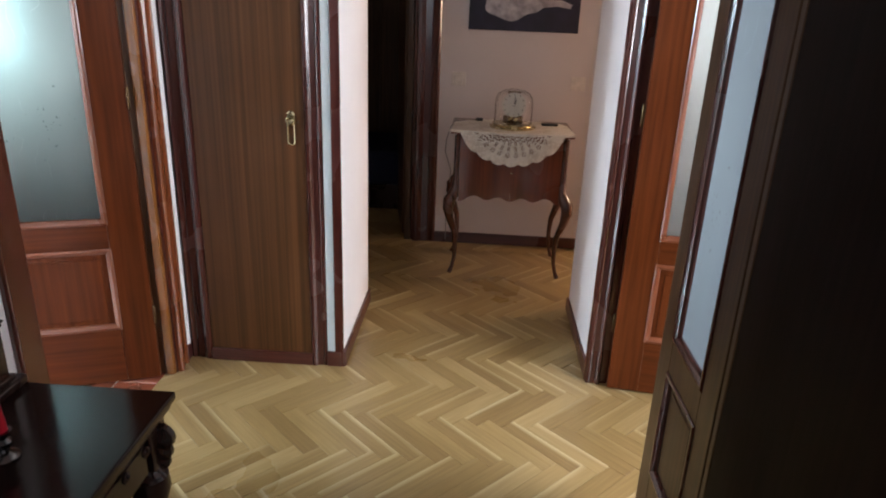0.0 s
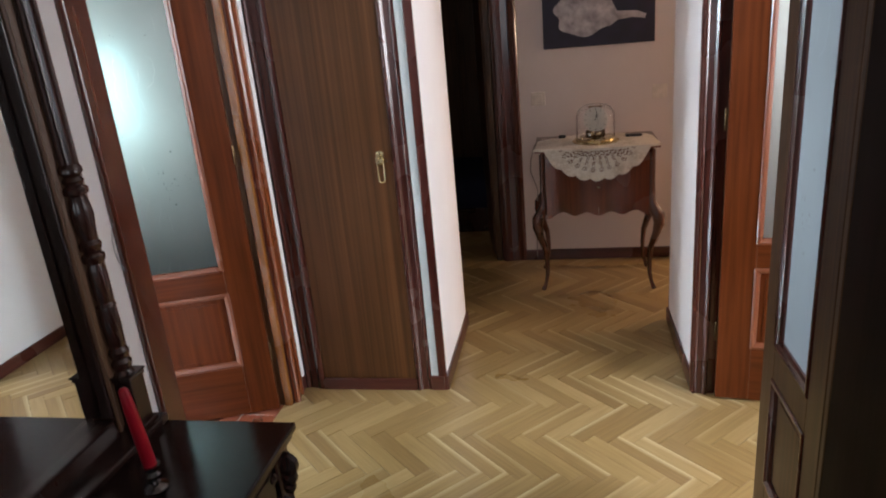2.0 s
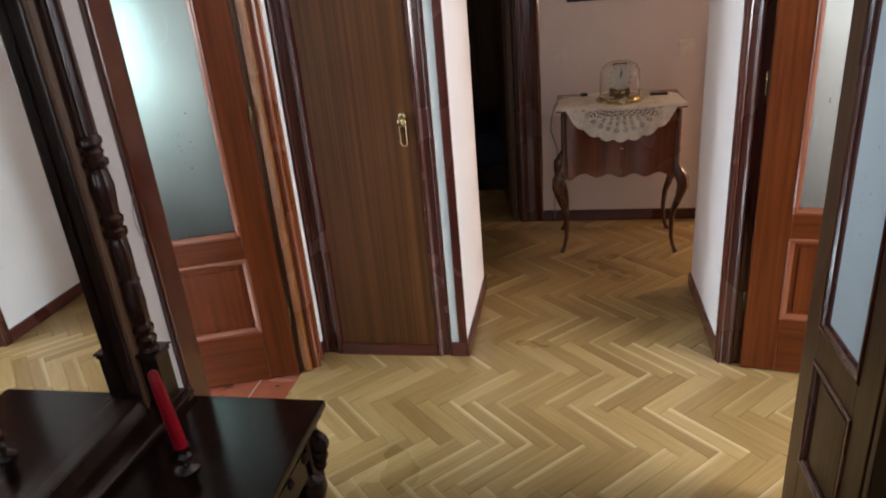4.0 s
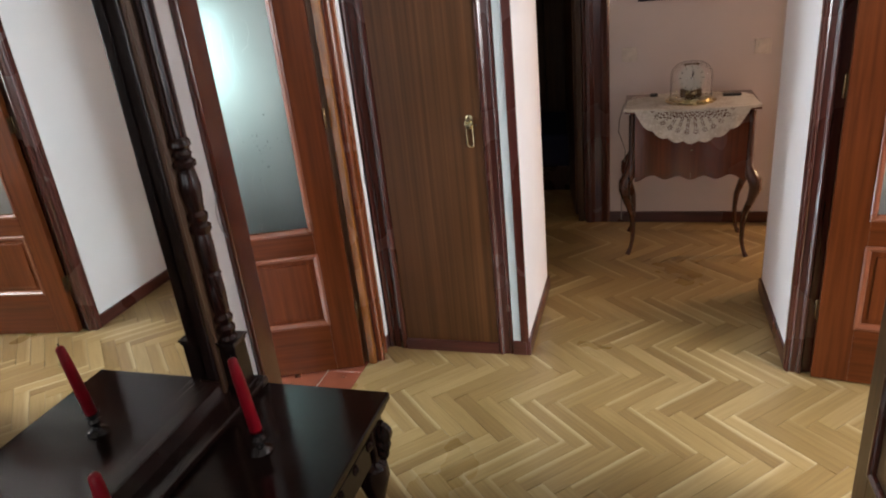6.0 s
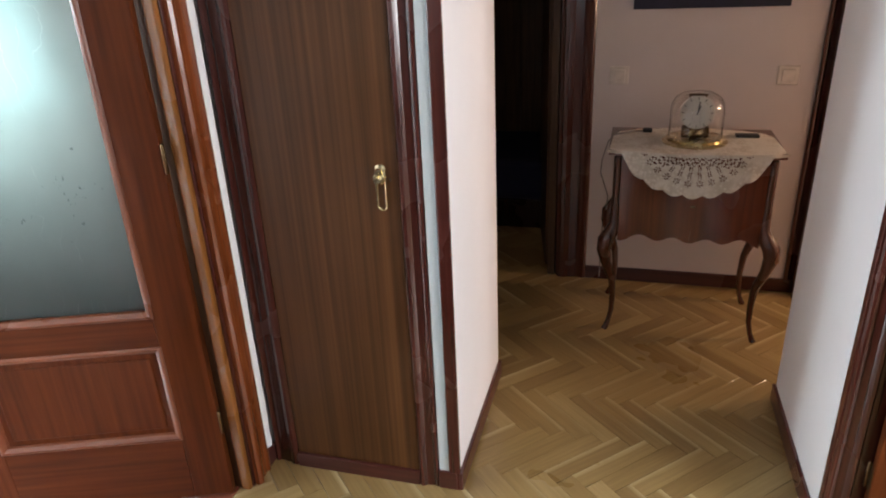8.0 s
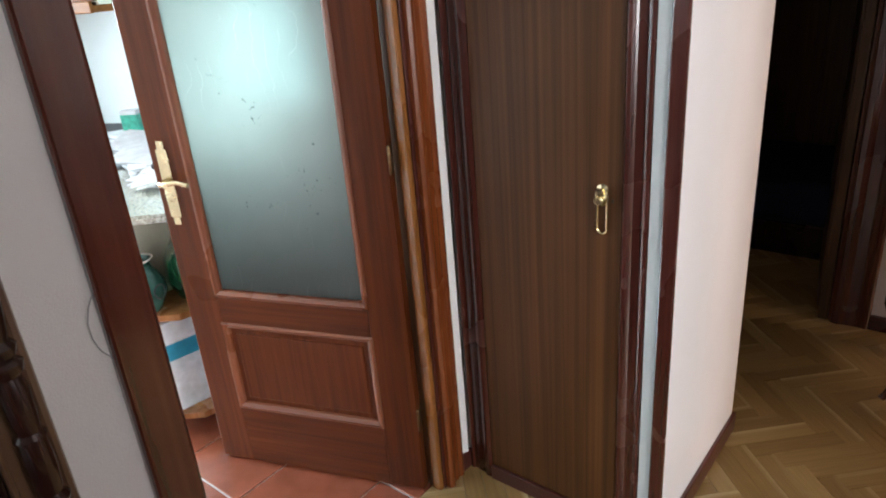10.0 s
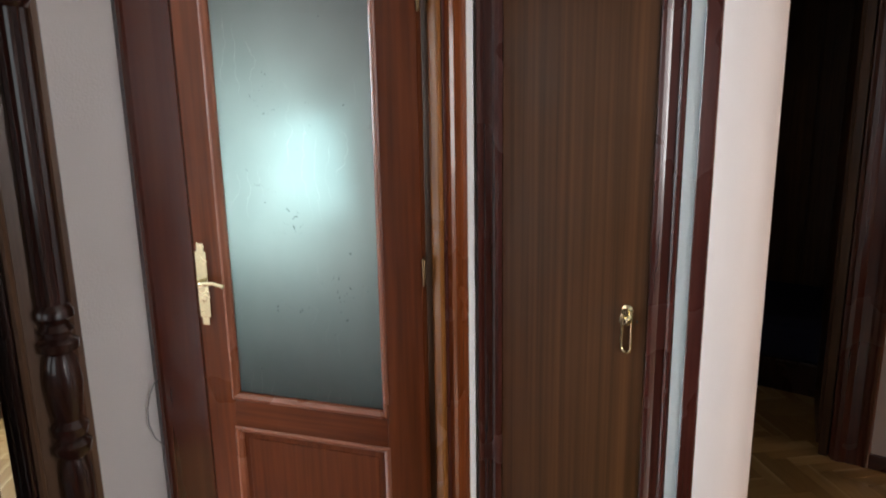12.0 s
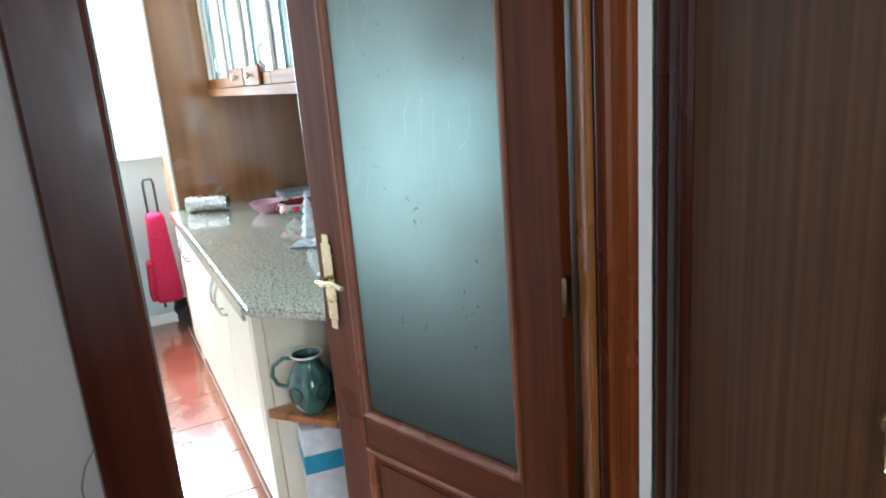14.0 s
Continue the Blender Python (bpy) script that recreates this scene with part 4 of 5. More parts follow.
def lace_drop():
    """The hanging half-round front: a fine lattice with open holes between the ribs."""
    bm = bmesh.new()
    nu, nv = 210, 46
    cx = (TX0 + TX1) / 2

    def lower(u):
        base = 0.152 * max(0.0, 1 - (abs(u) / 0.82) ** 2) ** 0.7 + 0.010
        return base + 0.014 * (1 if abs(u) < 0.8 else 0.2) * abs(math.sin((u + 1) * math.pi * 4.5))

    def hole(u, w):
        x, d = u * (TX1 - TX0) / 2, lower(u) * w
        if w > 0.93 or d < 0.004 or abs(u) > 0.86:
            return False
        a, rad = math.atan2(x, d + 0.085), math.hypot(x, d + 0.085)
        k = (a / 0.205 + 0.5) % 1.0
        off = min(k, 1 - k) * 0.205 * rad
        if 0.010 < d < 0.046 and abs(x) < 0.155:
            return math.sin(rad * 330 + 1.3 * math.sin(a * 31)) * math.sin(a * 46) > 0.05
        star = math.hypot(off, rad - 0.200)
        if star < 0.013:
            return star > 0.003 and math.cos(6 * math.atan2(off, rad - 0.200)) > -0.2
        return 0.0020 < off < 0.0058 and d > 0.022 and rad < 0.190 and int(rad * 200) % 6 != 0

    grid = {}

    def vert(i, j):
        if (i, j) not in grid:
            u = -1 + 2 * i / nu
            d = lower(u) * j / nv
            x = cx + u * ((TX1 - TX0) / 2 + 0.014)
            y = TY0 + 0.02 - 0.045 * math.cos(u * math.pi / 2) - 0.0135 - 0.003 * math.sin(i * 0.27) * j / nv
            grid[i, j] = bm.verts.new((x, y, TZ + 0.003 - d))
        return grid[i, j]
    for i in range(nu):
        for j in range(nv):
            if not hole(-1 + 2 * (i + 0.5) / nu, (j + 0.5) / nv):
                bm.faces.new((vert(i, j), vert(i + 1, j), vert(i + 1, j + 1), vert(i, j + 1)))
    return bm


ld = part("lace_edge", lace_drop(), M_LACE, ln, "scalloped openwork lace edge")
sol = ld.modifiers.new("thickness", "SOLIDIFY")
sol.thickness = 0.0018

ck = thing("anniversary_clock", "brass anniversary clock with white dial under a clear glass dome", "clock", pose(0.695, 1.235, TZ + 0.0035))
part("clock_base", lathe([(0.124, 0), (0.127, 0.006), (0.118, 0.012), (0.108, 0.014), (0.110, 0.022), (0.098, 0.024)], steps=40), M_BRASS, ck, smooth=True)
bm = bmesh.new()
add_box(bm, -0.052, 0.052, -0.004, 0.036, 0.0235, 0.060, 0.004)
for s in (-1, 1):
    add_lathe(bm, [(0.006, 0.024), (0.003, 0.03), (0.003, 0.179), (0.005, 0.184)], (s * 0.03, 0.02, 0), 12)
add_box(bm, -0.036, 0.036, 0.014, 0.026, 0.180, 0.187, 0.002)
part("movement", bm, M_BRONZE, ck)
bm = bmesh.new()
for k in range(4):
    a = k * math.pi / 2 + 0.4
    add_lathe(bm, [(0.003, -0.010), (0.011, 0), (0.003, 0.010)], (0.024 * math.cos(a), 0.024 * math.sin(a) - 0.03, 0.045), 10)
part("pendulum", bm, M_BRASS, ck, smooth=True)
rot = Matrix.Rotation(radians(90), 4, "X")
bm = bmesh.new()
add_lathe(bm, [(0.065, 0), (0.065, 0.004), (0.063, 0.005)], (0, -0.014, 0.121), 36, rot)
dial = part("dial", bm, M_DIAL, ck, "round cream dial")
for k in range(12):
    bm = bmesh.new()
    add_box(bm, -0.0014, 0.0014, -0.0008, 0.0008, 0.050, 0.060, m=Matrix.Translation((0, -0.0200, 0.121)) @ Matrix.Rotation(k * math.pi / 6, 4, "Y"))
    part("numeral_mark", bm, M_BLACK, dial)
for a, ln2, w2 in ((20, 0.030, 0.0025), (8, 0.044, 0.0018)):
    bm = bmesh.new()
    add_box(bm, -w2, w2, -0.0006, 0.0006, -0.008, ln2, m=Matrix.Translation((0, -0.0215, 0.122)) @ Matrix.Rotation(radians(a), 4, "Y"))
    part("clock_pointer", bm, M_BLACK, dial)
bm = bmesh.new()
outer = [(0.103, 0.024), (0.103, 0.13), (0.099, 0.156), (0.084, 0.181), (0.054, 0.198), (0.016, 0.204)]
prof = outer + [(0.0005, 0.205), (0.0005, 0.203)] + [(r - 0.0022, z - 0.0018) for r, z in reversed(outer)]
add_lathe(bm, prof, steps=40, shell=True)
dome = part("dome", bm, M_DOME, ck, "clear thin glass dome", smooth=True)


for i, (sx, sz, lab) in enumerate(((0.380, 1.018, "cream plastic double light switch on the wall"), (1.076, 1.018, "cream plastic light switch beside the side doorway"))):
    sw = thing("light_switch", lab, "light switch", pose(sx, 1.605, sz), "switches on the end wall")
    part("plate", box(-0.042, 0.042, -0.009, 0, -0.04, 0.04, 0.004, 3), M_SWITCH, sw)
    part("rocker", box(-0.026, 0.026, -0.0125, -0.008, -0.026, 0.026, 0.003), M_SWITCH, sw)

pc = thing("wall_picture", "unframed dark blue canvas print with a pale animal-like shape", "picture", pose(0.423, 1.605, 1.298))
part("canvas", box(0, 0.62, -0.022, 0, 0, 0.46, 0.003), M_CANVAS, pc)
bm = bmesh.new()
out = []
for k in range(48):
    a = 2 * math.pi * k / 48
    r = 1 + 0.10 * math.sin(3 * a + 1) + 0.06 * math.sin(7 * a)
    x, z = 0.25 + 0.19 * r * math.cos(a), 0.18 + 0.115 * r * math.sin(a)
    if math.cos(a) > 0.75:
        x += 0.11 * (math.cos(a) - 0.75) / 0.25
        z = 0.155 + (z - 0.18) * 0.35 + (0.0 if math.cos(a) < 0.95 else -0.01)
    out.append((x, z))
add_prism(bm, out, lambda x, z: Vector((x, -0.0235, z)), lambda x, z: Vector((x, -0.0222, z)))
add_prism(bm, [(0.52, 0.135), (0.57, 0.128), (0.565, 0.138), (0.575, 0.150), (0.56, 0.150), (0.52, 0.150)], lambda x, z: Vector((x, -0.0245, z)), lambda x, z: Vector((x, -0.0232, z)))
part("printed_shape", bm, M_FISH, pc, "pale grey printed shape")

pw = thing("power_cable", "grey cable with dark plug hanging down behind the table", "cable", pose(0, 0, 0))
part("wire", tube([(0.50, 1.38, TZ + 0.009), (0.46, 1.37, TZ + 0.010), (0.42, 1.34, TZ + 0.009), (0.385, 1.32, TZ + 0.006), (0.358, 1.31, TZ - 0.02), (0.335, 1.32, 0.71), (0.330, 1.34, 0.64), (0.365, 1.38, 0.52), (0.36, 1.42, 0.44), (0.345, 1.5, 0.34), (0.34, 1.55, 0.2), (0.34, 1.56, 0.03)], 0.003, 8), plain("cable_grey", (0.22, 0.2, 0.19), 0.5), pw)
part("plug", box(0.495, 0.535, 1.366, 1.392, TZ + 0.004, TZ + 0.022, 0.005), M_BLACK, pw)
sm = thing("flat_case", "small dark flat case lying on the lace runner", "case", pose(0.90, 1.33, TZ + 0.0035))
part("case", box(-0.04, 0.05, -0.02, 0.025, 0, 0.012, 0.004), M_BLACK, sm)

# bedroom beyond
bc = thing("bedroom_wardrobe", "dark brown wooden wardrobe along the unlit bedroom wall", "wardrobe", pose(-1.28, 2.95, 0))
part("carcass", box(0, 2.5, 0.02, 0.54, 0.0, 2.3, 0.004), M_BROWN, bc)
for k in range(5):
    part("door", box(0.01 + k * 0.497, 0.50 + k * 0.497, 0.0, 0.0195, 0.06, 2.26, 0.004), M_BROWN, bc)
bd = thing("bed", "low bed under a navy blanket in the unlit bedroom", "bed", pose(-0.75, 2.2, 0))
part("mattress", box(0, 1.3, 0, 1.2, 0.18, 0.42, 0.05, 3), M_BLANKET, bd, "navy blanket over the mattress")
part("base", box(0.03, 1.27, 0.03, 1.17, 0.0, 0.18, 0.01), M_DARK, bd)

# ---------- kitchen ----------
ku = thing("kitchen_base_cabinet", "cream kitchen base cabinet run with bow handles", "kitchen cabinet", pose(-3.83, -0.575, 0))
KL = 2.00
part("body", box(0, KL, 0.02, 0.54, 0.10, 0.868, 0.002), M_CREAM, ku)
part("plinth", box(0, KL - 0.01, 0.06, 0.54, 0.0, 0.101), M_CREAM, ku)
for k in range(4):
    x0 = 0.01 + k * 0.495
    d = part("door", box(x0, x0 + 0.485, 0.0, 0.0195, 0.115, 0.86, 0.004), M_CREAM, ku)
    hx = x0 + (0.46 if k % 2 == 0 else 0.06)
    part("handle", tube([(hx, 0, 0.70), (hx, -0.022, 0.705), (hx, -0.036, 0.74), (hx, -0.038, 0.765), (hx, -0.036, 0.79), (hx, -0.022, 0.825), (hx, 0, 0.83)], 0.006, 10), M_STEEL, d, "bowed chrome handle", smooth=True)
part("end_post", box(KL, KL + 0.03, 0.0, 0.035, 0.0, 0.868, 0.004), M_CREAM, ku)

ks = thing("corner_shelf_unit", "cream open corner unit with wooden shelves beside the counter", "shelf", pose(-1.800, -0.570, 0))
corner = [(0, 0), (0.035, 0.0), (0.235, 0.165), (0.30, 0.54), (0, 0.54)]
part("back_panel", box(0.001, 0.02, 0.03, 0.54, 0.0, 0.868), M_CREAM, ks)
part("rear_panel", box(0.02, 0.24, 0.52, 0.54, 0.0, 0.868), M_CREAM, ks)
for zz in (0.08, 0.49):
    bm = bmesh.new()
    add_prism(bm, [(x + 0.021 if x == 0 else x, y + (0.002 if y < 0.5 else -0.021)) for x, y in corner], lambda x, y: Vector((x, y, zz)), lambda x, y: Vector((x, y, zz + 0.024)))
    part("shelf", bm, M_KPANEL, ks, "honey brown wooden shelf")

ct = thing("worktop", "speckled granite worktop with rounded front edge", "worktop", pose(0, 0, 0))
bm = bmesh.new()
add_prism(bm, [(-3.70, -0.595), (-1.685, -0.605), (-1.475, -0.410), (-1.43, -0.035), (-1.605, -0.035), (-1.605, 0.215), (-3.70, 0.215)], lambda x, y: Vector((x, y, 0.870)), lambda x, y: Vector((x, y, 0.900)))
bmesh.ops.bevel(bm, geom=[e for e in bm.edges if abs(e.verts[0].co.z - e.verts[1].co.z) < 0.001], offset=0.008, segments=2, affect="EDGES")
part("slab", bm, M_GRANITE, ct)
bm = bmesh.new()
add_prism(bm, [(-3.70, -0.5957), (-3.70, -0.6045), (-1.69, -0.6145), (-1.69, -0.6057)], lambda x, y: Vector((x, y, 0.858)), lambda x, y: Vector((x, y, 0.9005)))
part("front_edge", bm, M_GRANITE, ct, "polished front edge of the granite")

tp = thing("tall_cupboard", "tall honey-brown panelled kitchen cupboard", "cupboard", pose(-4.28, -0.545, 0))
part("carcass", box(0, 0.555, 0, 0.755, 0.0, 2.28, 0.004), M_KPANEL, tp)
part("side_panel", box(0.5555, 0.563, 0.012, 0.745, 0.02, 2.26, 0.004), M_HONEY, tp, "glossy figured honey veneer side")
part("front_edge", box(0.54, 0.575, -0.014, 0.0, 0.0, 2.28, 0.003), M_CREAM, tp)

M_SAGE = plain("sage_paint", (0.25, 0.38, 0.32), 0.4)
wc = thing("wall_cabinet", "honey-wood wall cabinet with glazed white-curtained doors", "wall cabinet", pose(-3.70, -0.285, 1.50))
part("bottom", box(0, 1.85, 0, 0.50, 0, 0.022, 0.003), M_PINE, wc)
part("shelf_front", box(0, 1.85, -0.012, 0.0, -0.002, 0.035, 0.003), M_PINE, wc)
part("back", box(0, 1.85, 0.48, 0.50, 0.022, 0.75), M_WHITE, wc)
part("top", box(0, 1.85, 0, 0.48, 0.73, 0.75), M_KPANEL, wc)
part("end_panel", box(1.832, 1.85, 0.02, 0.479, 0.0225, 0.7295, 0.002), M_CREAM, wc)
for k in range(4):
    x0 = 0.006 + k * 0.461
    d = part("door", box(x0, x0 + 0.455, 0.004, 0.018, 0.036, 0.085, 0.003), M_PINE, wc)
    for q in range(1):
        part("muntin", box(x0 + 0.215, x0 + 0.232, 0.002, 0.016, 0.085, 0.72, 0.002), M_SAGE, d, "pale green glazing bar")
    for a, b in ((x0, x0 + 0.05), (x0 + 0.405, x0 + 0.455)):
        part("door_stile", box(a, b, 0.003, 0.0175, 0.085, 0.72, 0.003), M_CREAM, d)
    bm = bmesh.new()
    fold = [(x0 + 0.030 + 0.0115 * i, 0.021 + 0.0015 * math.sin(i * 1.15)) for i in range(35)]
    fold += [(x, y + 0.003) for x, y in reversed(fold)]
    add_prism(bm, fold, lambda x, y: Vector((x, y, 0.086)), lambda x, y: Vector((x, y, 0.72)))
    part("curtain", bm, M_PAPER, d, "gathered white curtain behind glass")
    part("latch", tube([(x0 + 0.43, 0.0, 0.10), (x0 + 0.43, -0.02, 0.12), (x0 + 0.43, -0.02, 0.17), (x0 + 0.43, 0, 0.19)], 0.005, 8), M_STEEL, d)

for x0 in (0.70, 0.99):
    dw = part("spice_drawer", box(x0, x0 + 0.27, -0.012, 0.0, 0.037, 0.115, 0.004), M_PINE, wc, "small honey-wood drawer")
    part("knob", lathe([(0.004, 0.0), (0.006, 0.006), (0.014, 0.012), (0.015, 0.02), (0.006, 0.026)], steps=14), M_WHITE, dw, "white round knob", smooth=True).matrix_basis = pose(x0 + 0.135, -0.012, 0.078, 90)

win = thing("window_1", "white kitchen window with sill", "window", pose(-4.80, -1.0, 1.15))
win["kind"] = "structure"
for y0, y1, z0, z1 in ((-0.5, -0.45, 0, 1.15), (0.45, 0.5, 0, 1.15), (-0.025, 0.025, 0, 1.15), (-0.45, 0.45, 0, 0.05), (-0.45, 0.45, 1.10, 1.15)):
    part("window_frame", box(-0.06, -0.02, y0, y1, z0, z1, 0.003), M_WHITE, win)
part("window_sill", box(-0.05, 0.10, -0.55, 0.55, -0.03, 0.0, 0.004), M_WHITE, win)


def jug(x, y, z):
    """A handled jug standing at that place."""
    j = thing("jug", "dark green glazed pottery jug with painted rings", "jug", pose(x, y, z, 0, 0, 54) @ Matrix.Scale(1.06, 4))
    part("body", lathe([(0.040, 0), (0.043, 0.004), (0.058, 0.03), (0.070, 0.065), (0.068, 0.10), (0.052, 0.135), (0.040, 0.152), (0.038, 0.165), (0.048, 0.182), (0.044, 0.183), (0.034, 0.166), (0.034, 0.15)], steps=32), M_JUG, j, smooth=True)
    part("handle", tube([(-0.036, -0.010, 0.172), (-0.066, -0.02, 0.176), (-0.096, -0.03, 0.155), (-0.102, -0.032, 0.125), (-0.090, -0.028, 0.095), (-0.062, -0.018, 0.082)], 0.0062, 12), M_JUG, j, smooth=True)
    for a in (-1.9, -0.7):
        p = [(0.0715 * math.cos(a + 0.30 * math.sin(b)), 0.0715 * math.sin(a + 0.30 * math.sin(b)), 0.078 + 0.024 * math.cos(b)) for b in [2 * math.pi * i / 20 for i in range(21)]]
        part("painted_ring", tube(p, 0.0022, 6), M_BLACK, j)
    part("glazed_rim", tube([(0.0465 * math.cos(b), 0.0465 * math.sin(b), 0.183) for b in [2 * math.pi * i / 28 for i in range(29)]], 0.0032, 6), M_TOWEL, j, "pale worn rim", smooth=True)


jug(-1.690, -0.440, 0.515)

cn = thing("cardboard_box", "white box with a broad blue band on the lower shelf", "box", pose(-1.715, -0.370, 0.105, 0, 0, -8))
part("carton", box(-0.06, 0.08, -0.12, 0.13, 0, 0.36, 0.003), M_PAPER, cn)
part("band", box(-0.0612, 0.0812, -0.1212, 0.1312, 0.21, 0.275), M_BLUE, cn, "blue printed band")


def bowl(x, y, z, r, mat, label):
    b = thing("bowl", label, "bowl", pose(x, y, z), "bowls on the worktop")
    part("bowl_body", lathe([(r * 0.45, 0), (r * 0.5, 0.006), (r * 0.8, r * 0.3), (r, r * 0.62), (r * 1.02, r * 0.64), (r * 0.95, r * 0.60), (r * 0.6, r * 0.2), (r * 0.1, 0.012)], steps=28), mat, b, smooth=True)
    return b


pb = bowl(-2.93, -0.055, 0.901, 0.125, M_BOWL, "white pottery bowl painted with red flowers and green leaves")
part("painted_inside", lathe([(0.030, 0.016), (0.078, 0.032), (0.117, 0.072), (0.116, 0.0735), (0.076, 0.034), (0.030, 0.018)], steps=28), plain("dark_red_glaze", (0.16, 0.012, 0.02), 0.2), pb, "dark red glazed inside", smooth=True)
M_PETAL, M_LEAFP = plain("red_glaze", (0.45, 0.02, 0.05), 0.2), plain("green_leaf_glaze", (0.04, 0.20, 0.05), 0.2)
for k in range(11):
    a = 2 * math.pi * k / 11
    for mt, nm, r, z, da, sz in ((M_PETAL, "painted_flower", 0.123, 0.062, 0, 0.022), (M_LEAFP, "painted_leaf", 0.109, 0.042, 0.25, 0.015)):
        b2 = bmesh.new()
        add_lathe(b2, [(0.001, -0.004), (sz, -0.002), (sz, 0.001), (0.001, 0.0035)], steps=9, m=Matrix.Rotation(a + da, 4, "Z") @ Matrix.Translation((r, 0, z)) @ Matrix.Rotation(radians(58), 4, "Y"))
        part(nm, b2, mt, pb, smooth=True)
bowl(-3.20, -0.17, 0.901, 0.088, M_PINK, "pink translucent plastic bowl on the granite")
vs = thing("bottle", "dark green glass demijohn behind the jug on the shelf", "bottle", pose(-1.650, -0.235, 0.515) @ Matrix.Scale(1.2, 4))
part("body", lathe([(0.05, 0), (0.085, 0.01), (0.105, 0.06), (0.10, 0.13), (0.06, 0.20), (0.025, 0.235), (0.02, 0.27), (0.026, 0.275), (0.02, 0.285)], steps=28), plain("bottle_green", (0.012, 0.07, 0.03), 0.08, 0, 0.8), vs, smooth=True)
rk = thing("ring_stand", "thin chrome ring stand behind the bowls", "stand", pose(-3.25, 0.165, 0.901))
part("foot", lathe([(0.05, 0), (0.05, 0.006), (0.006, 0.012), (0.004, 0.32), (0.004, 0.33)], steps=18), M_STEEL, rk, smooth=True)
part("ring", tube([(0.085 * math.cos(a), 0.085 * math.sin(a), 0.33 + 0.01 * math.sin(a)) for a in [2 * math.pi * i / 26 for i in range(27)]], 0.004, 8), M_STEEL, rk, smooth=True)
tree = thing("paper_cone", "small folded white paper tree on the worktop", "ornament", pose(-2.50, -0.155, 0.901))
for k in range(6):
    r0, z0 = 0.044 - k * 0.006, k * 0.033
    part("tier", lathe([(r0, z0), (r0 - 0.014, z0 + 0.028), (0.004, z0 + 0.0325)], steps=8), M_PAPER, tree)
tl = thing("steel_tin", "silver cylinder lying on the worktop", "container", pose(-3.50, -0.42, 0.901 + 0.045, 0, 0, 65))
bm = bmesh.new()
add_lathe(bm, [(0.036, -0.11), (0.044, -0.105), (0.044, 0.10), (0.040, 0.11)], (0, 0, 0), 20, Matrix.Rotation(radians(90), 4, "Y") @ Matrix.Rotation(radians(0), 4, "X"))
part("tin", bm, M_STEEL, tl, smooth=True)
for sx in (-1, 1):
    bm = bmesh.new()
    add_lathe(bm, [(0.001, 0.0), (0.034, 0.0), (0.034, 0.004), (0.001, 0.004)], (sx * 0.112 - 0.002, 0, 0), 20, Matrix.Rotation(radians(90), 4, "Y"))
    part("end_cap", bm, M_JUG, tl, "dark green end cap")
M_NEWS = plain("newsprint", (0.34, 0.36, 0.37), 0.8, 0, 0, 0.55, 60)


def papers(label, x, y, z, turn, tilt, w, h, count, mt):
    """A few sheets lying on one another, slightly fanned, leaning on what is under them."""
    tr = thing("paper_stack", label, "papers", pose(x, y, z, tilt, tilt * 0.6, turn), "papers on the worktop")
    for k in range(count):
        b2 = bmesh.new()
        add_box(b2, -w / 2 + 0.006 * (k % 3), w / 2 - 0.004 * (k % 2), -h / 2, h / 2 - 0.005 * (k % 3), k * 0.006, k * 0.006 + 0.0052, 0.001, 1, Matrix.Rotation(0.13 * math.sin(k * 2.1 + turn), 4, "Z"))
        part("sheet", b2, M_NEWS if (k % 3 == 1 and count > 3) else mt, tr)


for row in ((-3.72, 0.10, 0.901, 0, 0, 0.34, 0.20, 5, M_PAPER), (-3.30, 0.08, 0.901, 30, 0, 0.20, 0.16, 3, M_BLACK),
            (-2.50, 0.06, 0.901, 12, 0, 0.27, 0.21, 13, M_PAPER), (-2.66, 0.09, 0.901, -15, 0, 0.20, 0.18, 11, M_NEWS), (-2.62, 0.05, 0.970, 40, 4, 0.24, 0.17, 2, M_BLACK),
            (-2.24, 0.03, 0.901, -8, 0, 0.26, 0.20, 10, M_NEWS), (-2.26, -0.01, 0.966, 35, 9, 0.27, 0.19, 3, M_PAPER),
            (-2.30, -0.20, 0.901, 55, 0, 0.17, 0.12, 2, M_NEWS), (-2.05, -0.10, 0.901, -20, 0, 0.29, 0.21, 7, M_PAPER), (-2.08, -0.10, 0.951, 25, 9, 0.28, 0.20, 2, M_PAPER),
            (-1.80, -0.16, 0.901, 8, 0, 0.30, 0.21, 4, M_PAPER), (-1.84, -0.20, 0.931, -35, 8, 0.24, 0.17, 2, M_WHITE),
            (-1.93, 0.03, 0.901, 60, 0, 0.25, 0.18, 12, M_NEWS), (-1.62, -0.20, 0.901, -50, 0, 0.17, 0.11, 2, M_PAPER)):
    papers("loose white papers and a newspaper piled on the worktop", *row)
pn = thing("glasses_case", "slim black spectacles case lying on the papers", "case", pose(-1.80, -0.17, 0.948, 4, 4, 40))
part("case_body", box(-0.075, 0.075, -0.022, 0.022, 0, 0.022, 0.009, 3), M_BLACK, pn)
gb = thing("tea_box", "small green and white carton standing on the papers", "box", pose(-2.47, 0.055, 0.980, 0, 0, 32) @ Matrix.Scale(0.78, 4))
part("carton", box(-0.05, 0.05, -0.035, 0.035, 0, 0.12, 0.002), plain("mint_green_print", (0.05, 0.42, 0.30), 0.4, vary=0.3), gb)
part("lid", box(-0.0512, 0.0512, -0.0362, 0.0362, 0.098, 0.1212, 0.002), M_PAPER, gb)
rb = thing("shopping_trolley", "red cloth shopping trolley with black handle beside the cupboard", "shopping trolley", pose(-4.50, -0.632, 0))
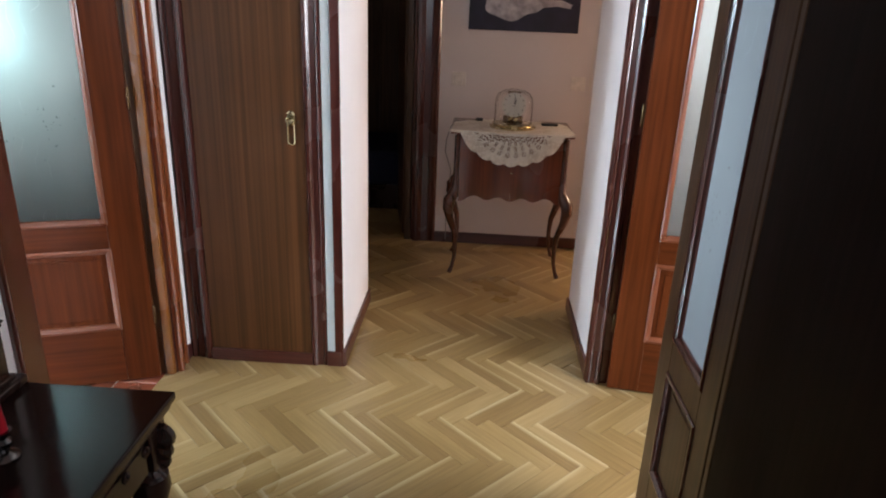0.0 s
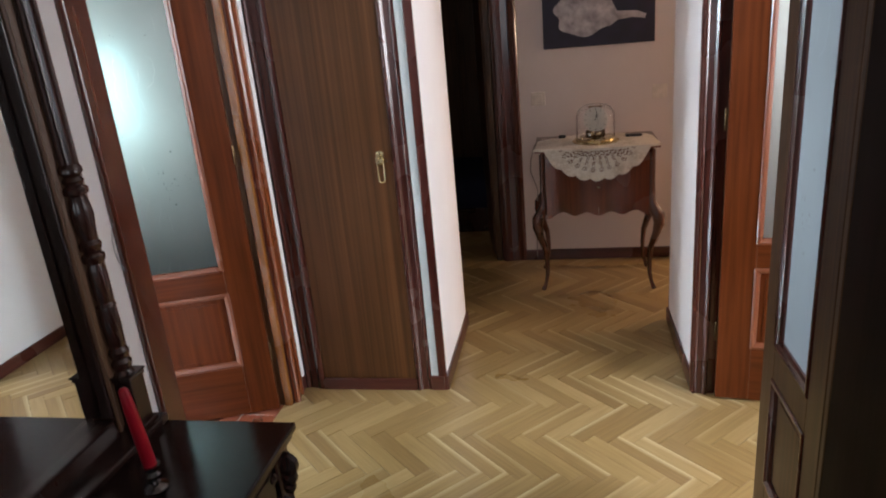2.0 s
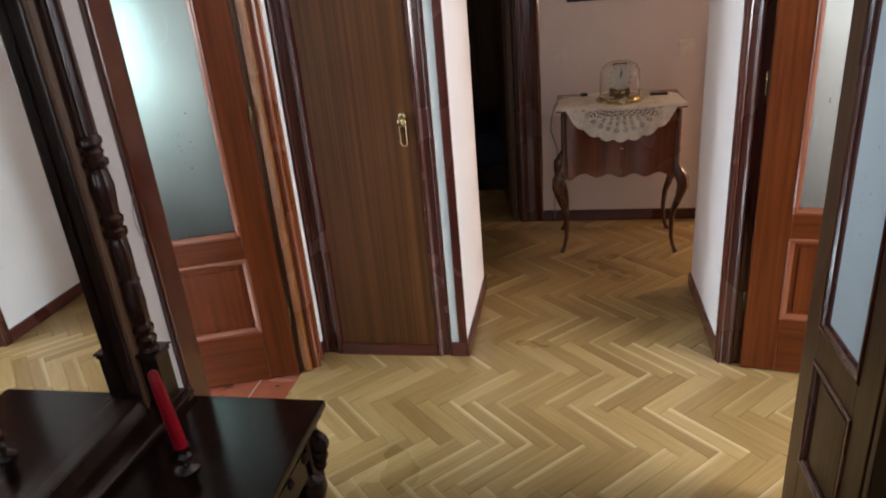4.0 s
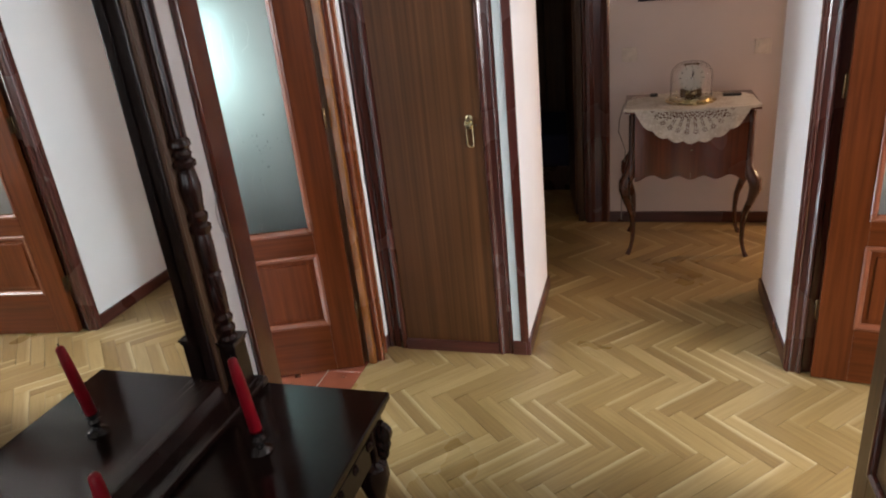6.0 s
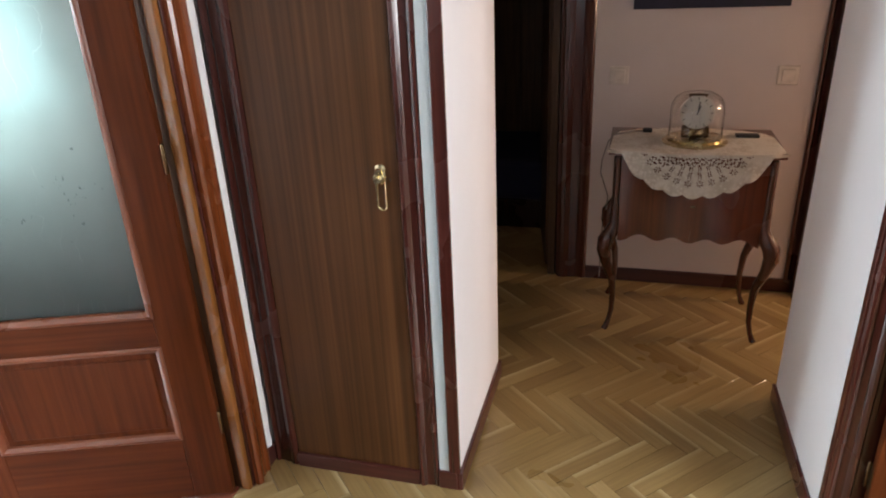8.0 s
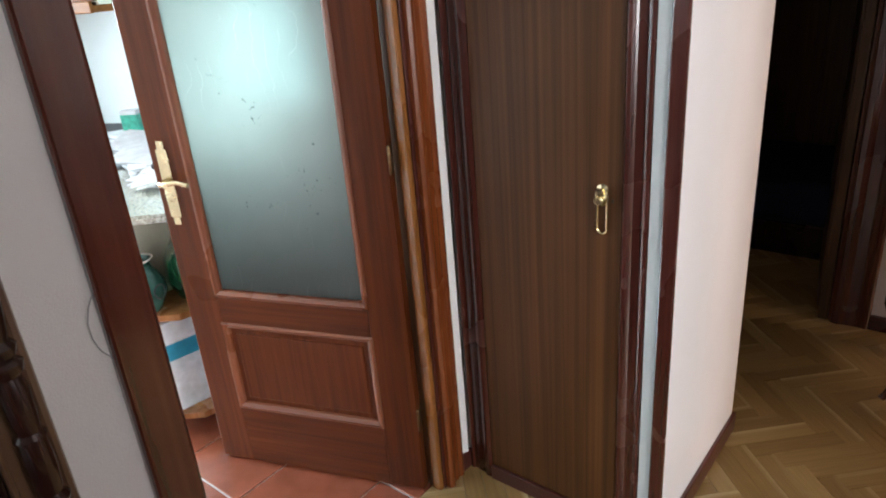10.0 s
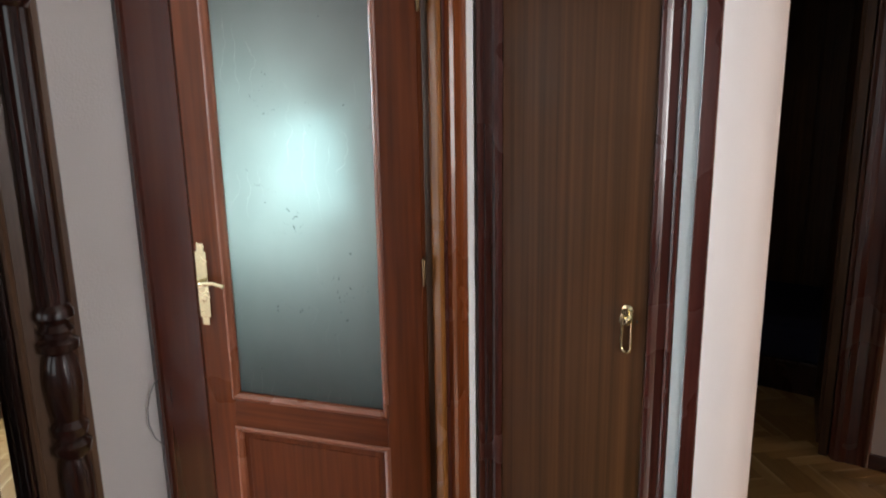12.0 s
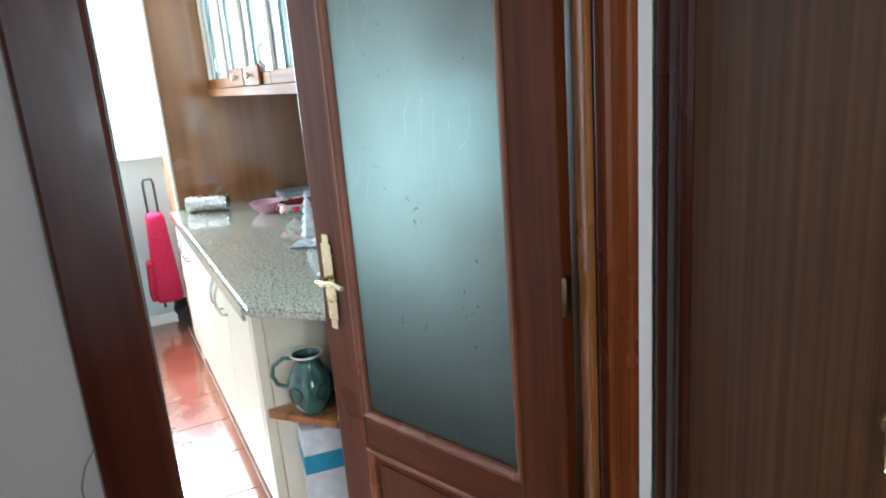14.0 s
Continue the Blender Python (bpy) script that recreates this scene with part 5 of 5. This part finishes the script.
bm = box(-0.11, 0.11, -0.088, 0.088, 0.18, 0.78, 0.04, 3)
add_box(bm, -0.09, 0.09, -0.115, -0.075, 0.2, 0.46, 0.02, 2)
for v in bm.verts:
    up = max(0.0, v.co.z - 0.35)
    v.co.x, v.co.y = v.co.x * (1 - 0.7 * up) + 0.004 * math.sin(v.co.z * 40), v.co.y * (1 - 0.9 * up)
part("bag", bm, M_REDBAG, rb, smooth=True)
part("handle", tube([(-0.03, -0.035, 0.12), (-0.03, -0.035, 0.97), (-0.03, -0.028, 1.0), (-0.03, 0.020, 1.0), (-0.03, 0.028, 0.97), (-0.03, 0.03, 0.12)], 0.008, 10), M_BLACK, rb, smooth=True)
for s in (-1, 1):
    part("wheel", lathe([(0.02, -0.012), (0.07, -0.012), (0.07, 0.012), (0.02, 0.012)], (0, 0, 0), 18), M_BLACK, rb).matrix_basis = pose(s * 0.11, 0.09, 0.071, 0, 90, 0)
cc = thing("side_cabinet", "low cream cabinet against the far kitchen wall", "cabinet", pose(-4.60, -1.225, 0))
part("carcass", box(0, 0.4, 0, 0.42, 0.0, 0.90, 0.004), M_CREAM, cc)
part("door", box(0.401, 0.417, 0.01, 0.41, 0.05, 0.88, 0.004), M_CREAM, cc)

# ---------- floor pieces ----------


def clip_poly(poly, a, b, c):
    """Keeps the side a*x + b*y >= c of a convex outline."""
    out = []
    for p, q in zip(poly, poly[1:] + poly[:1]):
        dp, dq = a * p[0] + b * p[1] - c, a * q[0] + b * q[1] - c
        if dp >= 0:
            out.append(p)
        if dp * dq < 0:
            k = dp / (dp - dq)
            out.append((p[0] + (q[0] - p[0]) * k, p[1] + (q[1] - p[1]) * k))
    return out


def piece(bm, poly, z0, z1, ch, grain=None):
    """A flat piece with a small chamfer round its top."""
    cx, cy = sum(p[0] for p in poly) / len(poly), sum(p[1] for p in poly) / len(poly)

    def shrink(p, d):
        v = Vector((cx - p[0], cy - p[1]))
        return (p[0] + v.x / v.length * d * 1.3, p[1] + v.y / v.length * d * 1.3)
    lay = bm.verts.layers.float_vector.get("along") or bm.verts.layers.float_vector.new("along")
    a = [bm.verts.new((*p, z0)) for p in poly]
    b = [bm.verts.new((*p, z1 - ch)) for p in poly]
    c = [bm.verts.new((*shrink(p, ch), z1)) for p in poly]
    k = len(poly)
    fs = []
    for lo, hi in ((a, b), (b, c)):
        for i in range(k):
            j = (i + 1) % k
            fs.append(bm.faces.new((lo[i], lo[j], hi[j], hi[i])))
    fs.append(bm.faces.new(c))
    if grain is not None:
        for v in a + b + c:
            x, y = v.co.x - cx, v.co.y - cy
            v[lay] = Vector((x * grain[0] + y * grain[1], -x * grain[1] + y * grain[0], v.co.z))


BL, BW, GAP = 0.3195, 0.0636, 0.0006
OX, OY = 0.0215, 0.088
R2 = math.sqrt(0.5)
rooms = ((LW - 0.04, 1.75, -4.6, 0.06), (1.0, 3.1, -4.55, 0.06), (-0.03, 1.06, 0.0, 0.8), (-1.3, 1.4, 0.62, 1.72), (-1.3, 1.3, 1.6, 3.5), (1.1, 3.1, 0.0, 0.7), (1.3, 3.1, 0.7, 1.6))
blocks = []
rng = random.Random(4)
for k in range(-110, 110):
    for j in range(-14, 15):
        for kind in (0, 1):
            u, v = (k + 0) * BW + j * 2 * BL, k * BW
            if kind == 0:
                r = (u, u + BL, v, v + BW)
            else:
                r = (u + BL, u + BL + BW, v + BW - BL, v + BW)
            r = (r[0] + GAP, r[1] - GAP, r[2] + GAP, r[3] - GAP)
            poly = [(OX + (a + b) * R2, OY + (b - a) * R2) for a, b in ((r[0], r[2]), (r[1], r[2]), (r[1], r[3]), (r[0], r[3]))]
            cx, cy = sum(p[0] for p in poly) / 4, sum(p[1] for p in poly) / 4
            if not any(x0 - 0.12 < cx < x1 + 0.12 and y0 - 0.12 < cy < y1 + 0.12 for x0, x1, y0, y1 in rooms):
                continue
            if -1.2 < cy < 0.1 and cx < 0:
                poly = clip_poly(poly, 1, 0, -0.695)
            if cy < 0.45:
                poly = clip_poly(poly, 1, 0, -0.71)
            poly = clip_poly(poly, -1, 0, -3.21)
            if len(poly) < 3:
                continue
            g = (R2, -R2) if kind == 0 else (R2, R2)
            near = (Vector((cx, cy)) - Vector((0.25, -0.45))).length
            blocks.append((near, poly, g))
blocks.sort(key=lambda q: q[0])
for i, (near, poly, g) in enumerate(blocks[:300]):
    bm = bmesh.new()
    piece(bm, poly, -0.008, rng.uniform(-0.0004, 0.0004), 0.0009, g)
    ob = mesh_ob("parquet_block", bm, M_PARQ)
    ob.parent = floor


def parquet_far():
    m = M_PARQ.copy()
    m.name = "oak_parquet_far"
    n, l = m.node_tree.nodes, m.node_tree.links
    geo = n.new("ShaderNodeNewGeometry")
    info = [x for x in n if x.bl_idname == "ShaderNodeObjectInfo"][0]
    for link in list(info.outputs["Random"].links):
        l.new(geo.outputs["Random Per Island"], link.to_socket)
    return m


bm = bmesh.new()
for near, poly, g in blocks[300:]:
    piece(bm, poly, -0.008, rng.uniform(-0.0004, 0.0004), 0.0009, g)
far = part("parquet_blocks", bm, parquet_far(), floor)
far["kind"] = "stuff"

TS = 0.335
for i in range(-1, 12):
    for j in range(-5, 4):
        x1, y0 = -0.52 - i * TS, -0.56 + j * TS
        poly = [(x1 - TS + 0.003, y0 + 0.003), (x1 - 0.003, y0 + 0.003), (x1 - 0.003, y0 + TS - 0.003), (x1 - TS + 0.003, y0 + TS - 0.003)]
        poly = clip_poly(poly, -1, 0, 0.697)
        poly = clip_poly(poly, 1, 0, -4.8)
        poly = clip_poly(poly, 0, -1, 0.03)
        poly = clip_poly(poly, 0, 1, -2.3)
        if len(poly) < 3:
            continue
        bm = bmesh.new()
        piece(bm, poly, -0.005, -0.0005, 0.0012)
        ob = mesh_ob("tile", bm, M_TERRA)
        ob.parent = kfloor
